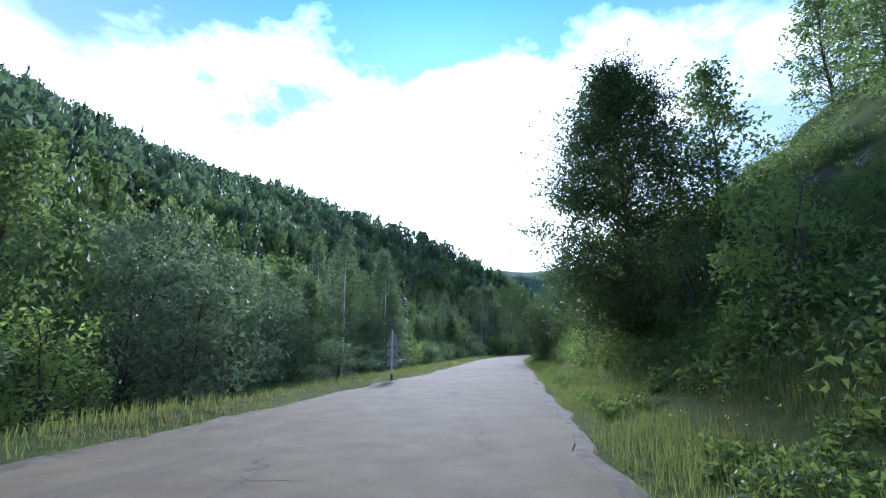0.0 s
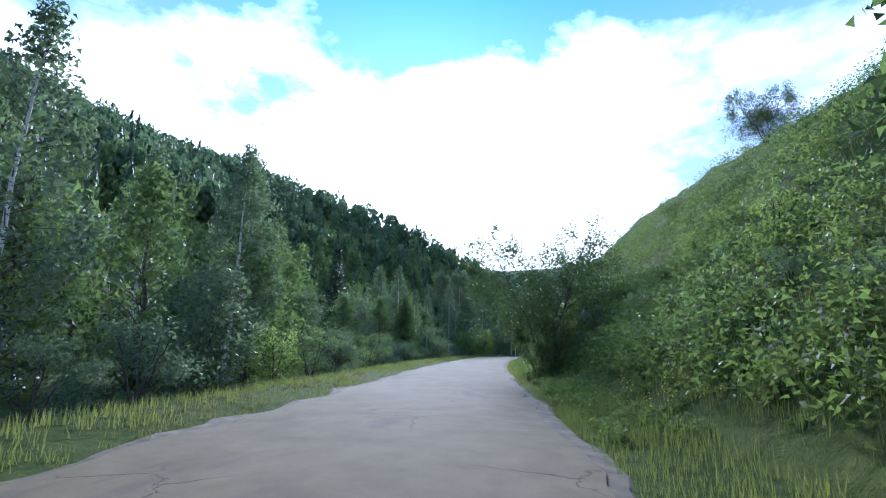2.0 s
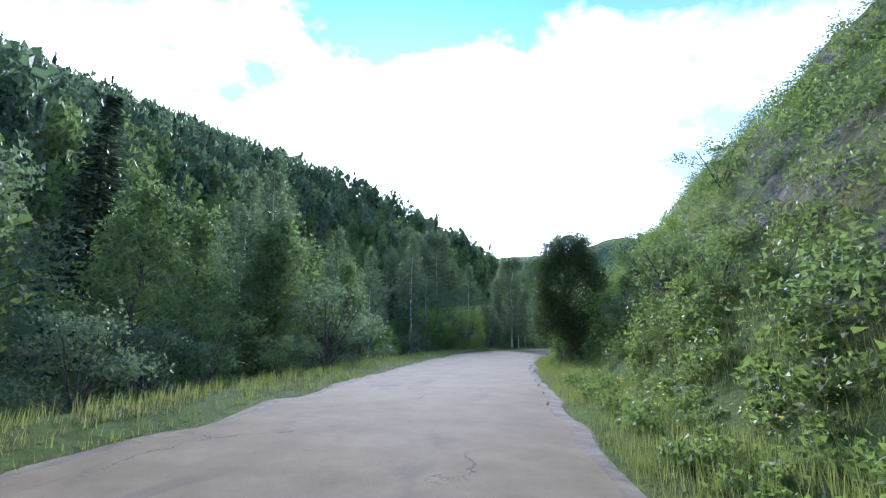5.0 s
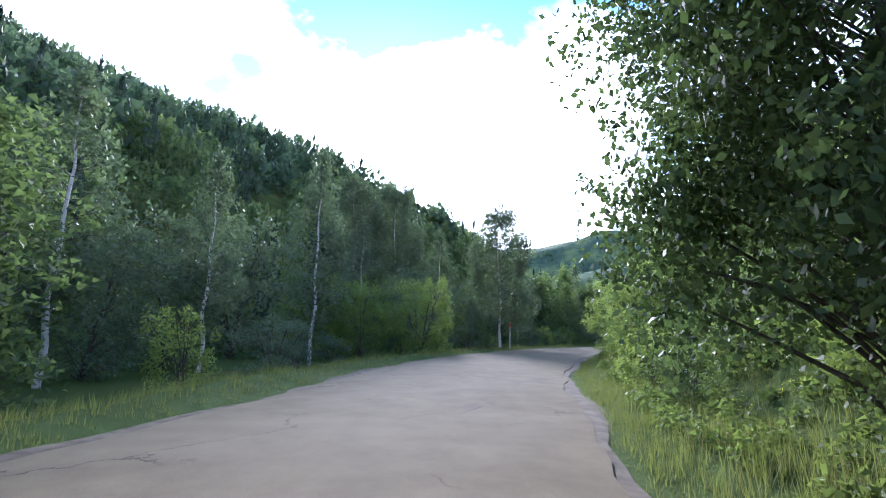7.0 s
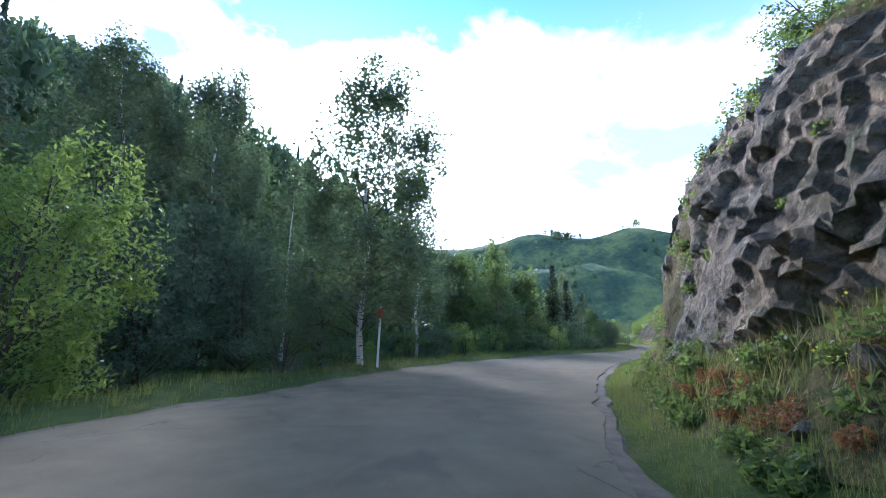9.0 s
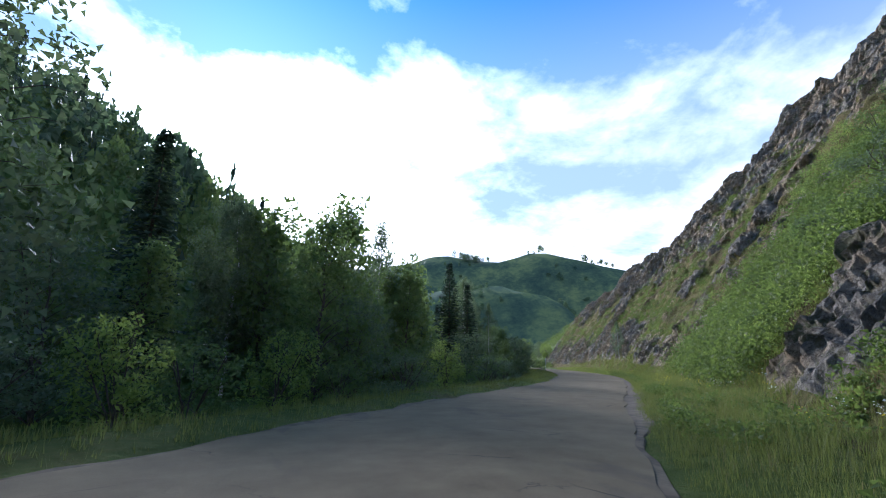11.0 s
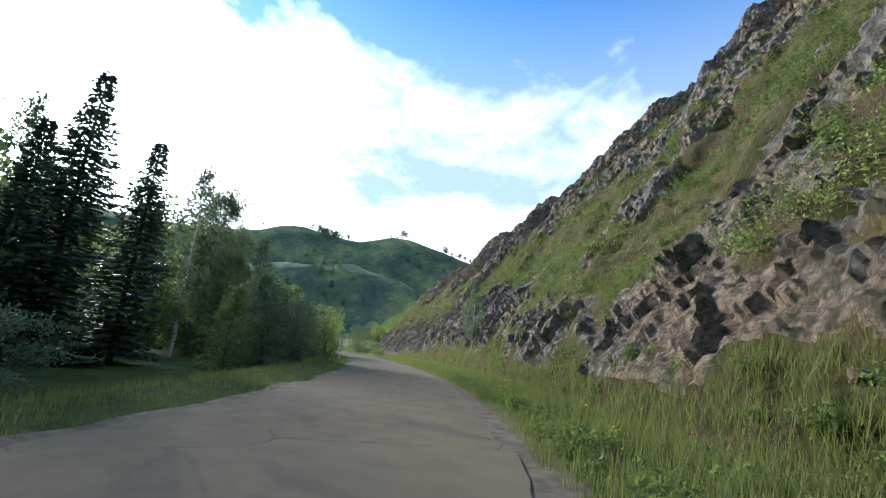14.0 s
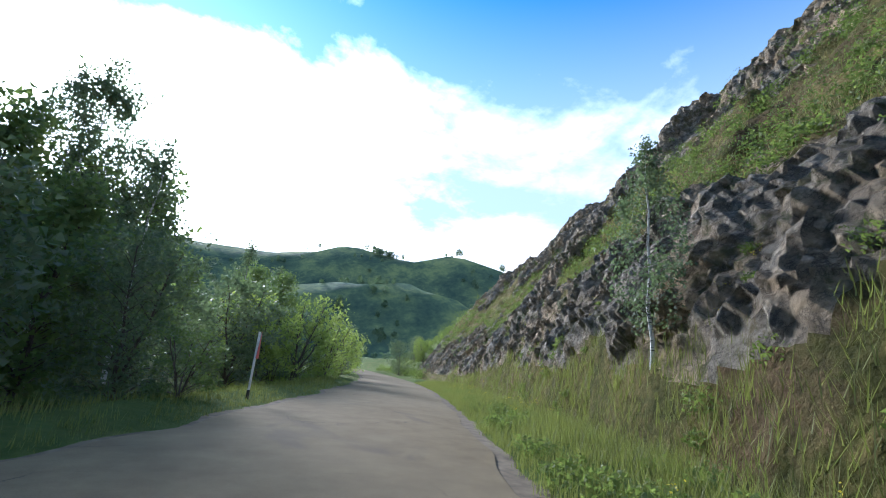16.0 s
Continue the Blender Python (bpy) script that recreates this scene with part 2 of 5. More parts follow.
def rock_material():
    """Grey-brown layered rock: pale broken faces, dark seams, rusty stains and lichen."""
    m, n = material("rock")
    laid = n.add("ShaderNodeCombineXYZ", {0: n.vec("DOT_PRODUCT", n.at, (0.60, -0.45, 0.66)), 1: n.math("MULTIPLY", n.vec("DOT_PRODUCT", n.at, (0.10, 0.80, 0.59)), 1.8), 2: n.vec("DOT_PRODUCT", n.at, (-0.79, -0.40, 0.46))}).outputs[0]
    rocky = n.noise(laid, 1.8, 11.0, 0.75, 0.35)
    grit = n.noise(n.at, 11.0, 8.0, 0.78)
    ob = n.add("ShaderNodeObjectInfo").outputs["Random"]
    k = n.math("ADD", n.math("MULTIPLY", rocky, 0.68), n.math("MULTIPLY", grit, 0.32))
    stone = n.ramp(k, (0.36, (0.090, 0.084, 0.071)), (0.46, (0.20, 0.182, 0.150)), (0.54, (0.31, 0.283, 0.232)), (0.66, (0.46, 0.43, 0.36)))
    stone = n.mix(n.math("MULTIPLY", ob, 0.5), stone, n.vec("MULTIPLY", stone, (1.05, 0.90, 0.74)))
    joint = n.add("ShaderNodeTexVoronoi", {"Vector": n.vec("ADD", laid, n.add("ShaderNodeCombineXYZ", {0: rocky, 1: grit, 2: rocky}).outputs[0]), "Scale": 1.9}, feature="DISTANCE_TO_EDGE").outputs["Distance"]
    stone = n.mix(n.ramp(joint, (0.0, 0.75), (0.05, 0.0)), stone, (0.03, 0.028, 0.027))
    rust = n.ramp(n.noise(n.at, 0.28, 5.0, 0.6), (0.44, 0.0), (0.57, 0.75))
    stone = n.mix(rust, stone, n.vec("MULTIPLY", stone, (1.42, 1.16, 0.82)))
    lichen = n.ramp(n.math("ADD", n.math("MULTIPLY", n.noise(n.at, 2.3, 5.0, 0.7), 0.6), n.math("MULTIPLY", n.noise(n.at, 0.5, 4.0, 0.6), 0.4)), (0.51, 0.0), (0.58, 0.85))
    moss = n.ramp(n.noise(n.at, 0.9, 4.0), (0.40, (0.060, 0.080, 0.026)), (0.62, (0.150, 0.115, 0.055)))
    height = n.math("ADD", n.math("ADD", rocky, n.math("MULTIPLY", grit, 0.5)), n.math("MULTIPLY", n.math("MINIMUM", joint, 0.12), 2.0))
    finish(n, n.mix(lichen, stone, moss), 0.9, height, 1.0, 0.25, spec=0.2)
    return m


def asphalt_material():
    m, n = material("asphalt")
    grain, wear, broad = n.noise(n.at, 60.0, 4.0, 0.7), n.noise(n.at, 1.3, 6.0, 0.65), n.noise(n.at, 0.18, 4.0)
    c = n.ramp(n.math("ADD", n.math("MULTIPLY", wear, 0.6), n.math("MULTIPLY", grain, 0.4)), (0.3, (0.116, 0.086, 0.047)), (0.7, (0.222, 0.168, 0.092)))
    c = n.mix(n.ramp(broad, (0.45, 0.0), (0.65, 0.35)), c, (0.23, 0.18, 0.110))
    patch = n.ramp(n.noise(n.vec("MULTIPLY", n.at, (0.5, 0.22, 1.0)), 1.0, 4.0, 0.6, 0.8), (0.60, 0.0), (0.66, 0.30))
    c = n.mix(patch, c, (0.060, 0.055, 0.052))
    crack = n.add("ShaderNodeTexVoronoi", {"Vector": n.vec("ADD", n.at, n.add("ShaderNodeCombineXYZ", {0: wear, 1: broad, 2: wear}).outputs[0]), "Scale": 0.33}, feature="DISTANCE_TO_EDGE").outputs["Distance"]
    line = n.math("MULTIPLY", n.ramp(crack, (0.0, 1.0), (0.006, 0.0)), n.ramp(n.noise(n.at, 0.5, 3.0), (0.5, 0.0), (0.62, 0.8)))
    finish(n, n.mix(line, c, (0.03, 0.03, 0.03)), 0.92, n.math("ADD", grain, n.math("MULTIPLY", line, -2.0)), 0.5, 0.012, spec=0.1)
    return m


def plain(name, a, b, rough=0.5, metal=0.0, scale=20.0):
    m, n = material(name)
    k = n.noise(n.local, scale, 5.0, 0.6)
    finish(n, n.ramp(k, (0.35, a), (0.65, b)), rough, k, 0.15, 0.005, metal)
    return m


GROUND, ROCK, ASPHALT, TURF = ground_material(), rock_material(), asphalt_material(), turf_material()
SHOULDER = plain("shoulder_gravel", (0.075, 0.054, 0.030), (0.17, 0.126, 0.074), 0.95, scale=3.0)
WHITE_PAINT = plain("white_paint", (0.62, 0.61, 0.58), (0.78, 0.77, 0.74), 0.5)
RED_PAINT = plain("red_paint", (0.55, 0.03, 0.03), (0.68, 0.05, 0.05), 0.4)
BLACK_PAINT = plain("black_paint", (0.02, 0.02, 0.02), (0.04, 0.04, 0.04), 0.5)
ZINC = plain("zinc_sheet", (0.42, 0.43, 0.44), (0.55, 0.56, 0.57), 0.45, 0.7)

# ---- the line of the road ----
rng = np.random.default_rng(7)


def road_line():
    """Points one metre apart along the camera's own lane, with the way on and to the right at each, from 300 m before the start to past the end."""
    p = np.array([[r[1], r[2]] for r in PATH])
    pts = [np.array([0.0, -300.0])] + [q for q in p]
    heading, at = -31.0, p[-1].copy()
    for k in range(60):
        heading = min(heading + (0.55 if k < 26 else 0.0), -18.0)
        at = at + 3.0 * np.array([-math.sin(radians(heading)), math.cos(radians(heading))])
        pts.append(at.copy())
    pts = np.array(pts)
    run = np.r_[0, np.cumsum(np.hypot(*np.diff(pts, axis=0).T))]
    even = np.arange(0, run[-1], 1.0)
    line = np.stack([np.interp(even, run, pts[:, 0]), np.interp(even, run, pts[:, 1])], 1)
    ker = np.ones(9) / 9
    for _ in range(2):
        pad = np.r_[line[:1].repeat(4, 0) + (np.arange(-4, 0)[:, None] * (line[1] - line[0])), line, line[-1:].repeat(4, 0) + (np.arange(1, 5)[:, None] * (line[-1] - line[-2]))]
        line = np.stack([np.convolve(pad[:, i], ker, "valid") for i in (0, 1)], 1)
    on = np.gradient(line, axis=0)
    on /= np.hypot(*on.T)[:, None]
    return even - 300.0, line, on


S_LINE, LINE, ON = road_line()
RIGHT = np.stack([ON[:, 1], -ON[:, 0]], 1)


def spot(s, l):
    """The place l metres to the right of the camera's lane, s metres along it."""
    f = np.clip(np.asarray(s, float) + 300.0, 0, len(LINE) - 1.001)
    i = f.astype(int)
    w = (f - i)[..., None]
    at = LINE[i] * (1 - w) + LINE[i + 1] * w
    return at + RIGHT[i] * np.asarray(l, float)[..., None]


def along_road(x, y):
    """How far along the road, and how far right of the lane, places lie."""
    p = np.stack([np.ravel(x), np.ravel(y)], 1)
    s, l = np.empty(len(p)), np.empty(len(p))
    for a in range(0, len(p), 20000):
        q = p[a:a + 20000]
        d2 = (q[:, :1] - LINE[None, ::3, 0]) ** 2 + (q[:, 1:] - LINE[None, ::3, 1]) ** 2
        k = d2.argmin(1) * 3
        o = q - LINE[k]
        t = (o * ON[k]).sum(1)
        s[a:a + 20000] = S_LINE[k] + np.clip(t, -1.6, 1.6)
        side = (o * RIGHT[k]).sum(1)
        l[a:a + 20000] = np.where(np.abs(t) > 2, np.sign(side) * np.hypot(*o.T), side)
    return s.reshape(np.shape(x)), l.reshape(np.shape(x))


def hash3(i, j, k):
    n = (i * 374761393 + j * 668265263 + k * 1274126177) & 0xFFFFFFFF
    n = ((n ^ (n >> 13)) * 1274126177) & 0xFFFFFFFF
    return ((n ^ (n >> 16)) & 0xFFFF) / 65535.0


def vnoise(x, y, z=0.0):
    """Smooth value noise from 0 to 1."""
    x, y, z = np.broadcast_arrays(np.asarray(x, float), np.asarray(y, float), np.asarray(z, float))
    i, j, k = (np.floor(v).astype(np.int64) for v in (x, y, z))
    u, v, w = ((lambda f: f * f * (3 - 2 * f))(a - b) for a, b in ((x, i), (y, j), (z, k)))
    out = 0
    for a in (0, 1):
        for b in (0, 1):
            for c in (0, 1):
                out = out + hash3(i + a, j + b, k + c) * (u if a else 1 - u) * (v if b else 1 - v) * (w if c else 1 - w)
    return out


def fractal(x, y, z=0.0, octaves=4, gain=0.5):
    total, amp, norm = 0, 1.0, 0.0
    for o in range(octaves):
        total, norm = total + amp * vnoise(x * 2 ** o + 17.3 * o, y * 2 ** o - 9.1 * o, z * 2 ** o + 5 * o), norm + amp
        amp *= gain
    return total / norm


# cross-section of the valley, by metres along the road
def road_left(s):
    return np.interp(s, [-20, 0, 14, 26, 40, 75, 90, 102, 125, 140, 160, 190, 260], [-5.8, -5.7, -5.1, -4.4, -4.15, -4.4, -5.2, -6.2, -6.2, -5.2, -4.2, -4.3, -4.3])


def road_right(s):
    return np.interp(s, [0, 30, 75, 100, 140, 180, 200], [0.95, 1.2, 0.9, 0.7, 0.85, 1.2, 1.0])


def steepness(s):
    return np.interp(s, [-50, 20, 50, 80, 100, 108, 118, 126, 134, 150, 170, 190, 210, 225, 240, 260, 320], [0.85, 0.91, 1.06, 1.40, 1.2, 0.7, 0.87, 1.01, 1.09, 1.09, 1.23, 1.24, 1.24, 1.2, 1.35, 1.3, 0.44])


def crest(s):
    return np.interp(s, [-100, 20, 60, 85, 100, 116, 126, 136, 150, 170, 185, 200, 212, 225, 240, 250, 285, 330, 400], [19.38, 18.74, 17.94, 20.27, 22.13, 29.69, 35.46, 50.68, 55.56, 60.98, 58.18, 42.67, 38.87, 28.67, 22.32, 20.83, 16.63, 4.86, 2.94])


def foot_cliff(s):
    """Height of the broken rock step along the foot of the slope."""
    return np.interp(s, [110, 150, 165, 180, 195, 210, 225, 240, 260], [0.0, 0.0, 0.17, 1.01, 2.16, 3.1, 1.27, 0.84, 0.46])


def slope_foot(s):
    return np.interp(s, [0, 100, 106, 112, 118, 126, 140, 165, 190, 260], [3.2, 3.2, 2.9, 1.9, 1.8, 4.0, 4.4, 3.8, 3.8, 5.0])


def cliff_line(s):
    """Where the low cliff beside the bend stands, in metres right of the lane."""
    return np.interp(s, [103, 107, 111, 115, 121, 126], [5.0, 4.1, 3.0, 2.6, 2.7, 4.2])


def cliff_height(s):
    return np.interp(s, [105, 108, 111, 119, 124], [0, 1.6, 3.0, 3.0, 0])


HILLS = [  # other hills round about: x, y, height, radius across, radius deep, turn
    (1000, 420, 120, 200, 200, 40), (-250, 900, 140, 260, 220, 0), (900, 1500, 180, 600, 300, 20), (-900, 1400, 190, 600, 400, -20),
    (900, -200, 170, 380, 600, 0), (-700, -600, 180, 420, 500, 0), (300, -1300, 170, 700, 400, 0)]


def closing_hill(x, y):
    """The green hill that closes the valley: a long curved ridge with a lower spur before it."""
    dx, dy = x - 45.0, y - 155.0
    reach, way = np.hypot(dx, dy), np.degrees(np.arctan2(dx, dy))
    wave = fractal(x / 90, y / 90, 4.0, 4) - 0.5
    top = 0.98 * np.interp(way, [-25, -8, 0, 8.7, 11.5, 16.4, 20, 22.6, 27, 29, 31.7, 34, 39.6, 44, 52, 70], [30, 66, 104, 138, 154, 172, 175, 172, 172, 177, 182, 172, 147, 124, 90, 60])
    u = np.clip((reach + 60 * wave - 520) / 210, 0, 1)
    main = top * u * u * (3 - 2 * u) * np.clip((1500 - reach) / 700, 0, 1)
    spur = np.interp(way, [-6, 4, 12, 18, 26, 33, 38], [14, 40, 66, 82, 84, 66, 24]) * np.exp(-((reach - 500 + 50 * wave) / 78) ** 2)
    fold = 9.0 * (fractal(way / 3.2, reach / 300.0, 7.0, 3) - 0.5) * np.clip(u * 3, 0, 1) * np.clip((1 - u) * 4, 0.15, 1)
    return np.maximum(main + fold, spur) + 0.22 * np.minimum(main, spur)


def cut_out(s, l):
    """1 where the craggy slope has its own surface, fading to 0 round its border."""
    k = np.clip((s - 100.5) / 4, 0, 1) * np.clip((262 - s) / 8, 0, 1)
    return k * np.clip((l - slope_foot(s) + 0.2) / 1.2, 0, 1) * np.clip((56 - l) / 5, 0, 1)


RIBS = [  # fins of rock that run straight up the slope: metres along, from and to metres right, height, half width
    (248, 11, 24, 1.2, 2.0), (236, 12, 27, 1.5, 2.2), (222, 9, 21, 1.0, 1.8), (210.5, 8, 28, 1.4, 1.9), (201, 17, 32, 1.5, 1.9), (194, 25, 36, 2.8, 1.8),
    (189, 31, 38, 1.6, 1.5), (185, 31, 42, 2.3, 1.9), (181, 8, 17, 1.0, 1.6), (170, 9, 22, 0.9, 1.6), (162, 8, 17, 0.8, 1.5), (140.0, 4.6, 10.5, 1.7, 2.8)]


def ribs(s, l):
    """How far the rock fins stand out of the slope, and from 0 to 1 where they are."""
    warp = 3.2 * (fractal(s / 5.0, l / 5.0, 31.0, 3, 0.55) - 0.5)
    out, bare = 0.0 * s, 0.0 * s
    for at, low, high, tall, wide in RIBS:
        off = np.abs(s - at + warp + 0.08 * (l - 0.5 * (low + high))) / wide
        ends = np.clip((l - low + 2 * warp) / 2.5, 0, 1) * np.clip((high - l + 2 * warp) / 2.5, 0, 1)
        step = 0.55 + 0.9 * vnoise(l / 2.6 + at, at * 1.7, 5.0)
        here = np.clip((1.25 - off) / 0.55, 0, 1) * ends
        out, bare = np.maximum(out, tall * step * here * (1 - 0.25 * np.clip(off, 0, 1))), np.maximum(bare, here)
    return out, bare


def right_side(s, l):
    """Height of the bank, the low cliff and the slope on the right."""
    rise = np.maximum(l - slope_foot(s), 0)
    top = crest(s) * (0.85 + 0.3 * vnoise(s / 26.0, 3.3))
    line = steepness(s) * rise
    z = line / (1 + (line / np.maximum(top, 1)) ** 4) ** 0.25 * np.clip((260 - rise) / 160, 0, 1)
    z = z + np.clip((l - road_right(s) - 0.3) / 2.0, 0, 1) * 0.22 + foot_cliff(s) * (1 - (1 - np.clip(rise / 2.2, 0, 1)) ** 2)
    z = z + 1.15 * np.clip((l - 1.75) / 1.5, 0, 1) * np.interp(s, [92, 99, 117, 123], [0, 1, 1, 0])
    step = np.clip((l - cliff_line(s) + 0.1) / 1.7, 0, 1)
    z = z + cliff_height(s) * (1 - (1 - step) ** 2.2)
    return np.where(l > 0, z, 0)


def ground_height(x, y, detail=True, sunk=0.0):
    x, y = np.asarray(x, float), np.asarray(y, float)
    s, l = along_road(x, y)
    z = -0.10 + 0.0 * x
    rise = np.maximum(l - slope_foot(s), 0)
    z = z + right_side(s, l)
    # bank and low wood floor on the left, then the wooded mountain
    out = -l + road_left(s)
    z = z + np.where(l < 0, np.clip(out / 1.2, 0, 1) * 0.16 - np.clip((out - 2.0) / 3.0, 0, 1) * 0.7, 0)
    d = np.maximum(-l - 26.0, 0)
    hill = 165 * (1 - np.exp(-0.80 * d / 165.0))
    hill = hill * np.interp(s, [-400, 180, 215, 250, 300, 345], [1, 1, 0.85, 0.5, 0.2, 0]) * np.clip((620 - d) / 360, 0, 1)
    z = z + np.where(l < 0, hill * (0.9 + 0.2 * fractal(x / 70, y / 70, 1.0, 3)), 0)
    # far hills
    far = 0
    for hx, hy, hh, ra, rb, turn in HILLS:
        c, t = math.cos(radians(turn)), math.sin(radians(turn))
        u, v = ((x - hx) * c - (y - hy) * t) / ra, ((x - hx) * t + (y - hy) * c) / rb
        far = far + (hh * np.exp(-(u * u + v * v) * 0.8)) ** 5
    reach = np.clip((np.abs(l) - 100) / 160, 0, 1)
    z = z + far ** 0.2 * reach * (0.9 + 0.2 * fractal(x / 60, y / 60, 4.0, 4)) + closing_hill(x, y) * reach
    if detail:
        slope = np.clip(rise / 3.0, 0, 1) * (l > 0)
        bumps = (fractal(x / 6.0, y / 6.0, 2.0, 4, 0.55) - 0.5) * 3.2 + (fractal(x / 1.9, y / 1.9, 8.0, 3, 0.6) - 0.5) * 1.5
        z = z + slope * (bumps + np.clip((s - 135) / 20, 0, 1) * (fractal(x / 9.0, y / 9.0, 12.0, 3, 0.6) - 0.5) * 3.0 * np.clip((rise - 6) / 10, 0, 1)) * np.clip(rise / 8.0, 0.35, 1)
        z = z + slope * ribs(s, l)[0]
        flat = np.clip((np.abs(l) - 1.5) / 8, 0, 1) * (1 - slope)
        z = z + flat * (fractal(x / 3.0, y / 3.0, 5.0, 3) - 0.5) * 0.35
    z = z - sunk * cut_out(s, l)
    return np.where((l < road_right(s)) & (l > road_left(s)), -0.12, z)


def mesh_object(name, verts, faces, mat, smooth=False, parent=None, label=""):
    me = bpy.data.meshes.new(name)
    if isinstance(faces, np.ndarray):
        count, size = faces.shape
        me.vertices.add(len(verts))
        me.vertices.foreach_set("co", np.asarray(verts, np.float32).ravel())
        me.loops.add(count * size)
        me.loops.foreach_set("vertex_index", faces.astype(np.int32).ravel())
        me.polygons.add(count)
        me.polygons.foreach_set("loop_start", np.arange(0, count * size, size, dtype=np.int32))
        me.update(calc_edges=True)
    else:
        me.from_pydata([tuple(v) for v in verts], [], faces)
    me.materials.append(mat)
    me.polygons.foreach_set("use_smooth", np.full(len(me.polygons), smooth))
    ob = new(name, me)
    if parent is not None:
        ob.parent = parent
    return tagged(ob, label) if label else ob


def grid_faces(rows, cols):
    a = (np.arange(rows - 1)[:, None] * cols + np.arange(cols - 1)[None]).ravel()
    return np.stack([a, a + 1, a + cols + 1, a + cols], 1)


def spread(lo, hi, fine, edge, growth=1.08):
    mid = np.arange(lo, hi, fine)
    out, step = [], fine
    at = 0.0
    while at < edge:
        step *= growth
        at += step
        out.append(at)
    out = np.array(out)
    return np.r_[lo - out[::-1], mid, mid[-1] + out]


def build_ground():
    gx, gy = spread(-14, 84, 0.8, 2600, 1.10), spread(-4, 240, 1.1, 2600, 1.10)
    X, Y = np.meshgrid(gx, gy)
    Z = ground_height(X, Y, True, 2.2)
    v = np.stack([X.ravel(), Y.ravel(), Z.ravel()], 1)
    tagged(mesh_object("ground", v, grid_faces(len(gy), len(gx)), GROUND, True), "green valley ground with grassy verges and a rocky slope", "ground", kind="structure")


def build_road():
    s = np.arange(-60.0, 330.0, 0.5)
    cols = 13
    k = np.linspace(0, 1, cols)
    lo = road_left(s) + (fractal(s / 1.7, 1.0, 0, 3) - 0.5) * 0.5
    hi = road_right(s) + (fractal(s / 1.3, 7.0, 0, 3) - 0.5) * 0.35
    L = lo[:, None] * (1 - k) + hi[:, None] * k
    P = spot(np.repeat(s[:, None], cols, 1), L)
    Z = 0.05 * (1 - (2 * k - 1) ** 2)[None] + (fractal(P[..., 0] / 2.5, P[..., 1] / 2.5, 0, 3) - 0.5) * 0.03 - 0.035
    top = np.concatenate([P, Z[..., None]], 2).reshape(-1, 3)
    v, f = top, grid_faces(len(s), cols)
    for edge in (0, cols - 1):  # broken edge of the asphalt, a few centimetres thick
        rim = top.reshape(len(s), cols, 3)[:, edge]
        low = rim + (0, 0, -0.16)
        n0 = len(v)
        v = np.concatenate([v, np.stack([rim, low], 1).reshape(-1, 3)])
        f = np.concatenate([f, n0 + grid_faces(len(s), 2)])
    tagged(mesh_object("road", v, f, ASPHALT), "worn grey asphalt road with patches and cracks", "road", kind="structure")
    for side, name in ((1, "shoulder_right"), (-1, "shoulder_left")):
        inner = (hi - 0.05) if side > 0 else (lo + 0.05)
        wide = 0.15 + 0.5 * fractal(s / 3.0, 11.0 * side, 0, 3)
        if side > 0:
            wide = wide + np.interp(s, [135, 150, 165, 200], [0, 0.5, 0.6, 0.1])
        L = inner[:, None] + side * wide[:, None] * np.linspace(0, 1, 5)[None]
        P = spot(np.repeat(s[:, None], 5, 1), L)
        G = ground_height(P[..., 0], P[..., 1], False)
        Z = np.maximum(G, -0.09) + np.array([0.03, 0.035, 0.03, 0.02, -0.05])[None] + (fractal(P[..., 0] / 0.7, P[..., 1] / 0.7, 0, 2) - 0.5) * 0.04
        v = np.concatenate([P, Z[..., None]], 2).reshape(-1, 3)
        tagged(mesh_object(name, v, grid_faces(len(s), 5), SHOULDER), "gravelly earth shoulder beside the asphalt", "road shoulder", kind="structure")


def beds(p, thick, seed):
    """Thin beds of rock that dip along the slope: each bed's edge stands out by its own amount and breaks off here and there."""
    warp = 1.6 * (fractal(p[:, 0] / 4.0, p[:, 1] / 4.0, p[:, 2] / 4.0 + seed, 3) - 0.5) + 0.5 * thick * (fractal(p[:, 0] / 0.9, p[:, 1] / 0.9, p[:, 2] / 0.9 + seed, 3, 0.6) - 0.5)
    q = (p @ np.array([0.10, 0.80, 0.59]) + warp) / thick
    bed = np.floor(q).astype(np.int64)
    along = p @ np.array([0.60, -0.45, 0.66])
    piece = vnoise(along / (3.2 * thick) + hash3(bed, bed * 0 + seed, bed * 0) * 50.0, bed * 7.31, seed)
    broken = np.clip((piece - 0.35) * 4.0, 0, 1)
    return (0.25 + hash3(bed, bed * 0 + 1, bed * 0 + seed)) * (0.3 + 0.9 * broken) - 0.55 * (q - bed) - 0.45


def ledges(p, scale, seed, steps):
    """Broken ledges along the beds: noise drawn out along them and cut into flat treads with steep risers."""
    axes = np.array([[0.60, -0.45, 0.66], [0.10, 0.80, 0.59], [-0.79, -0.40, 0.46]])
    q = (p @ axes.T) / np.asarray(scale, float)
    v = fractal(q[:, 0] + seed, q[:, 1], q[:, 2] - seed, 4, 0.58) * steps
    tread = np.floor(v)
    return (tread + np.clip((v - tread - 0.62) / 0.38, 0, 1)) / steps - 0.5


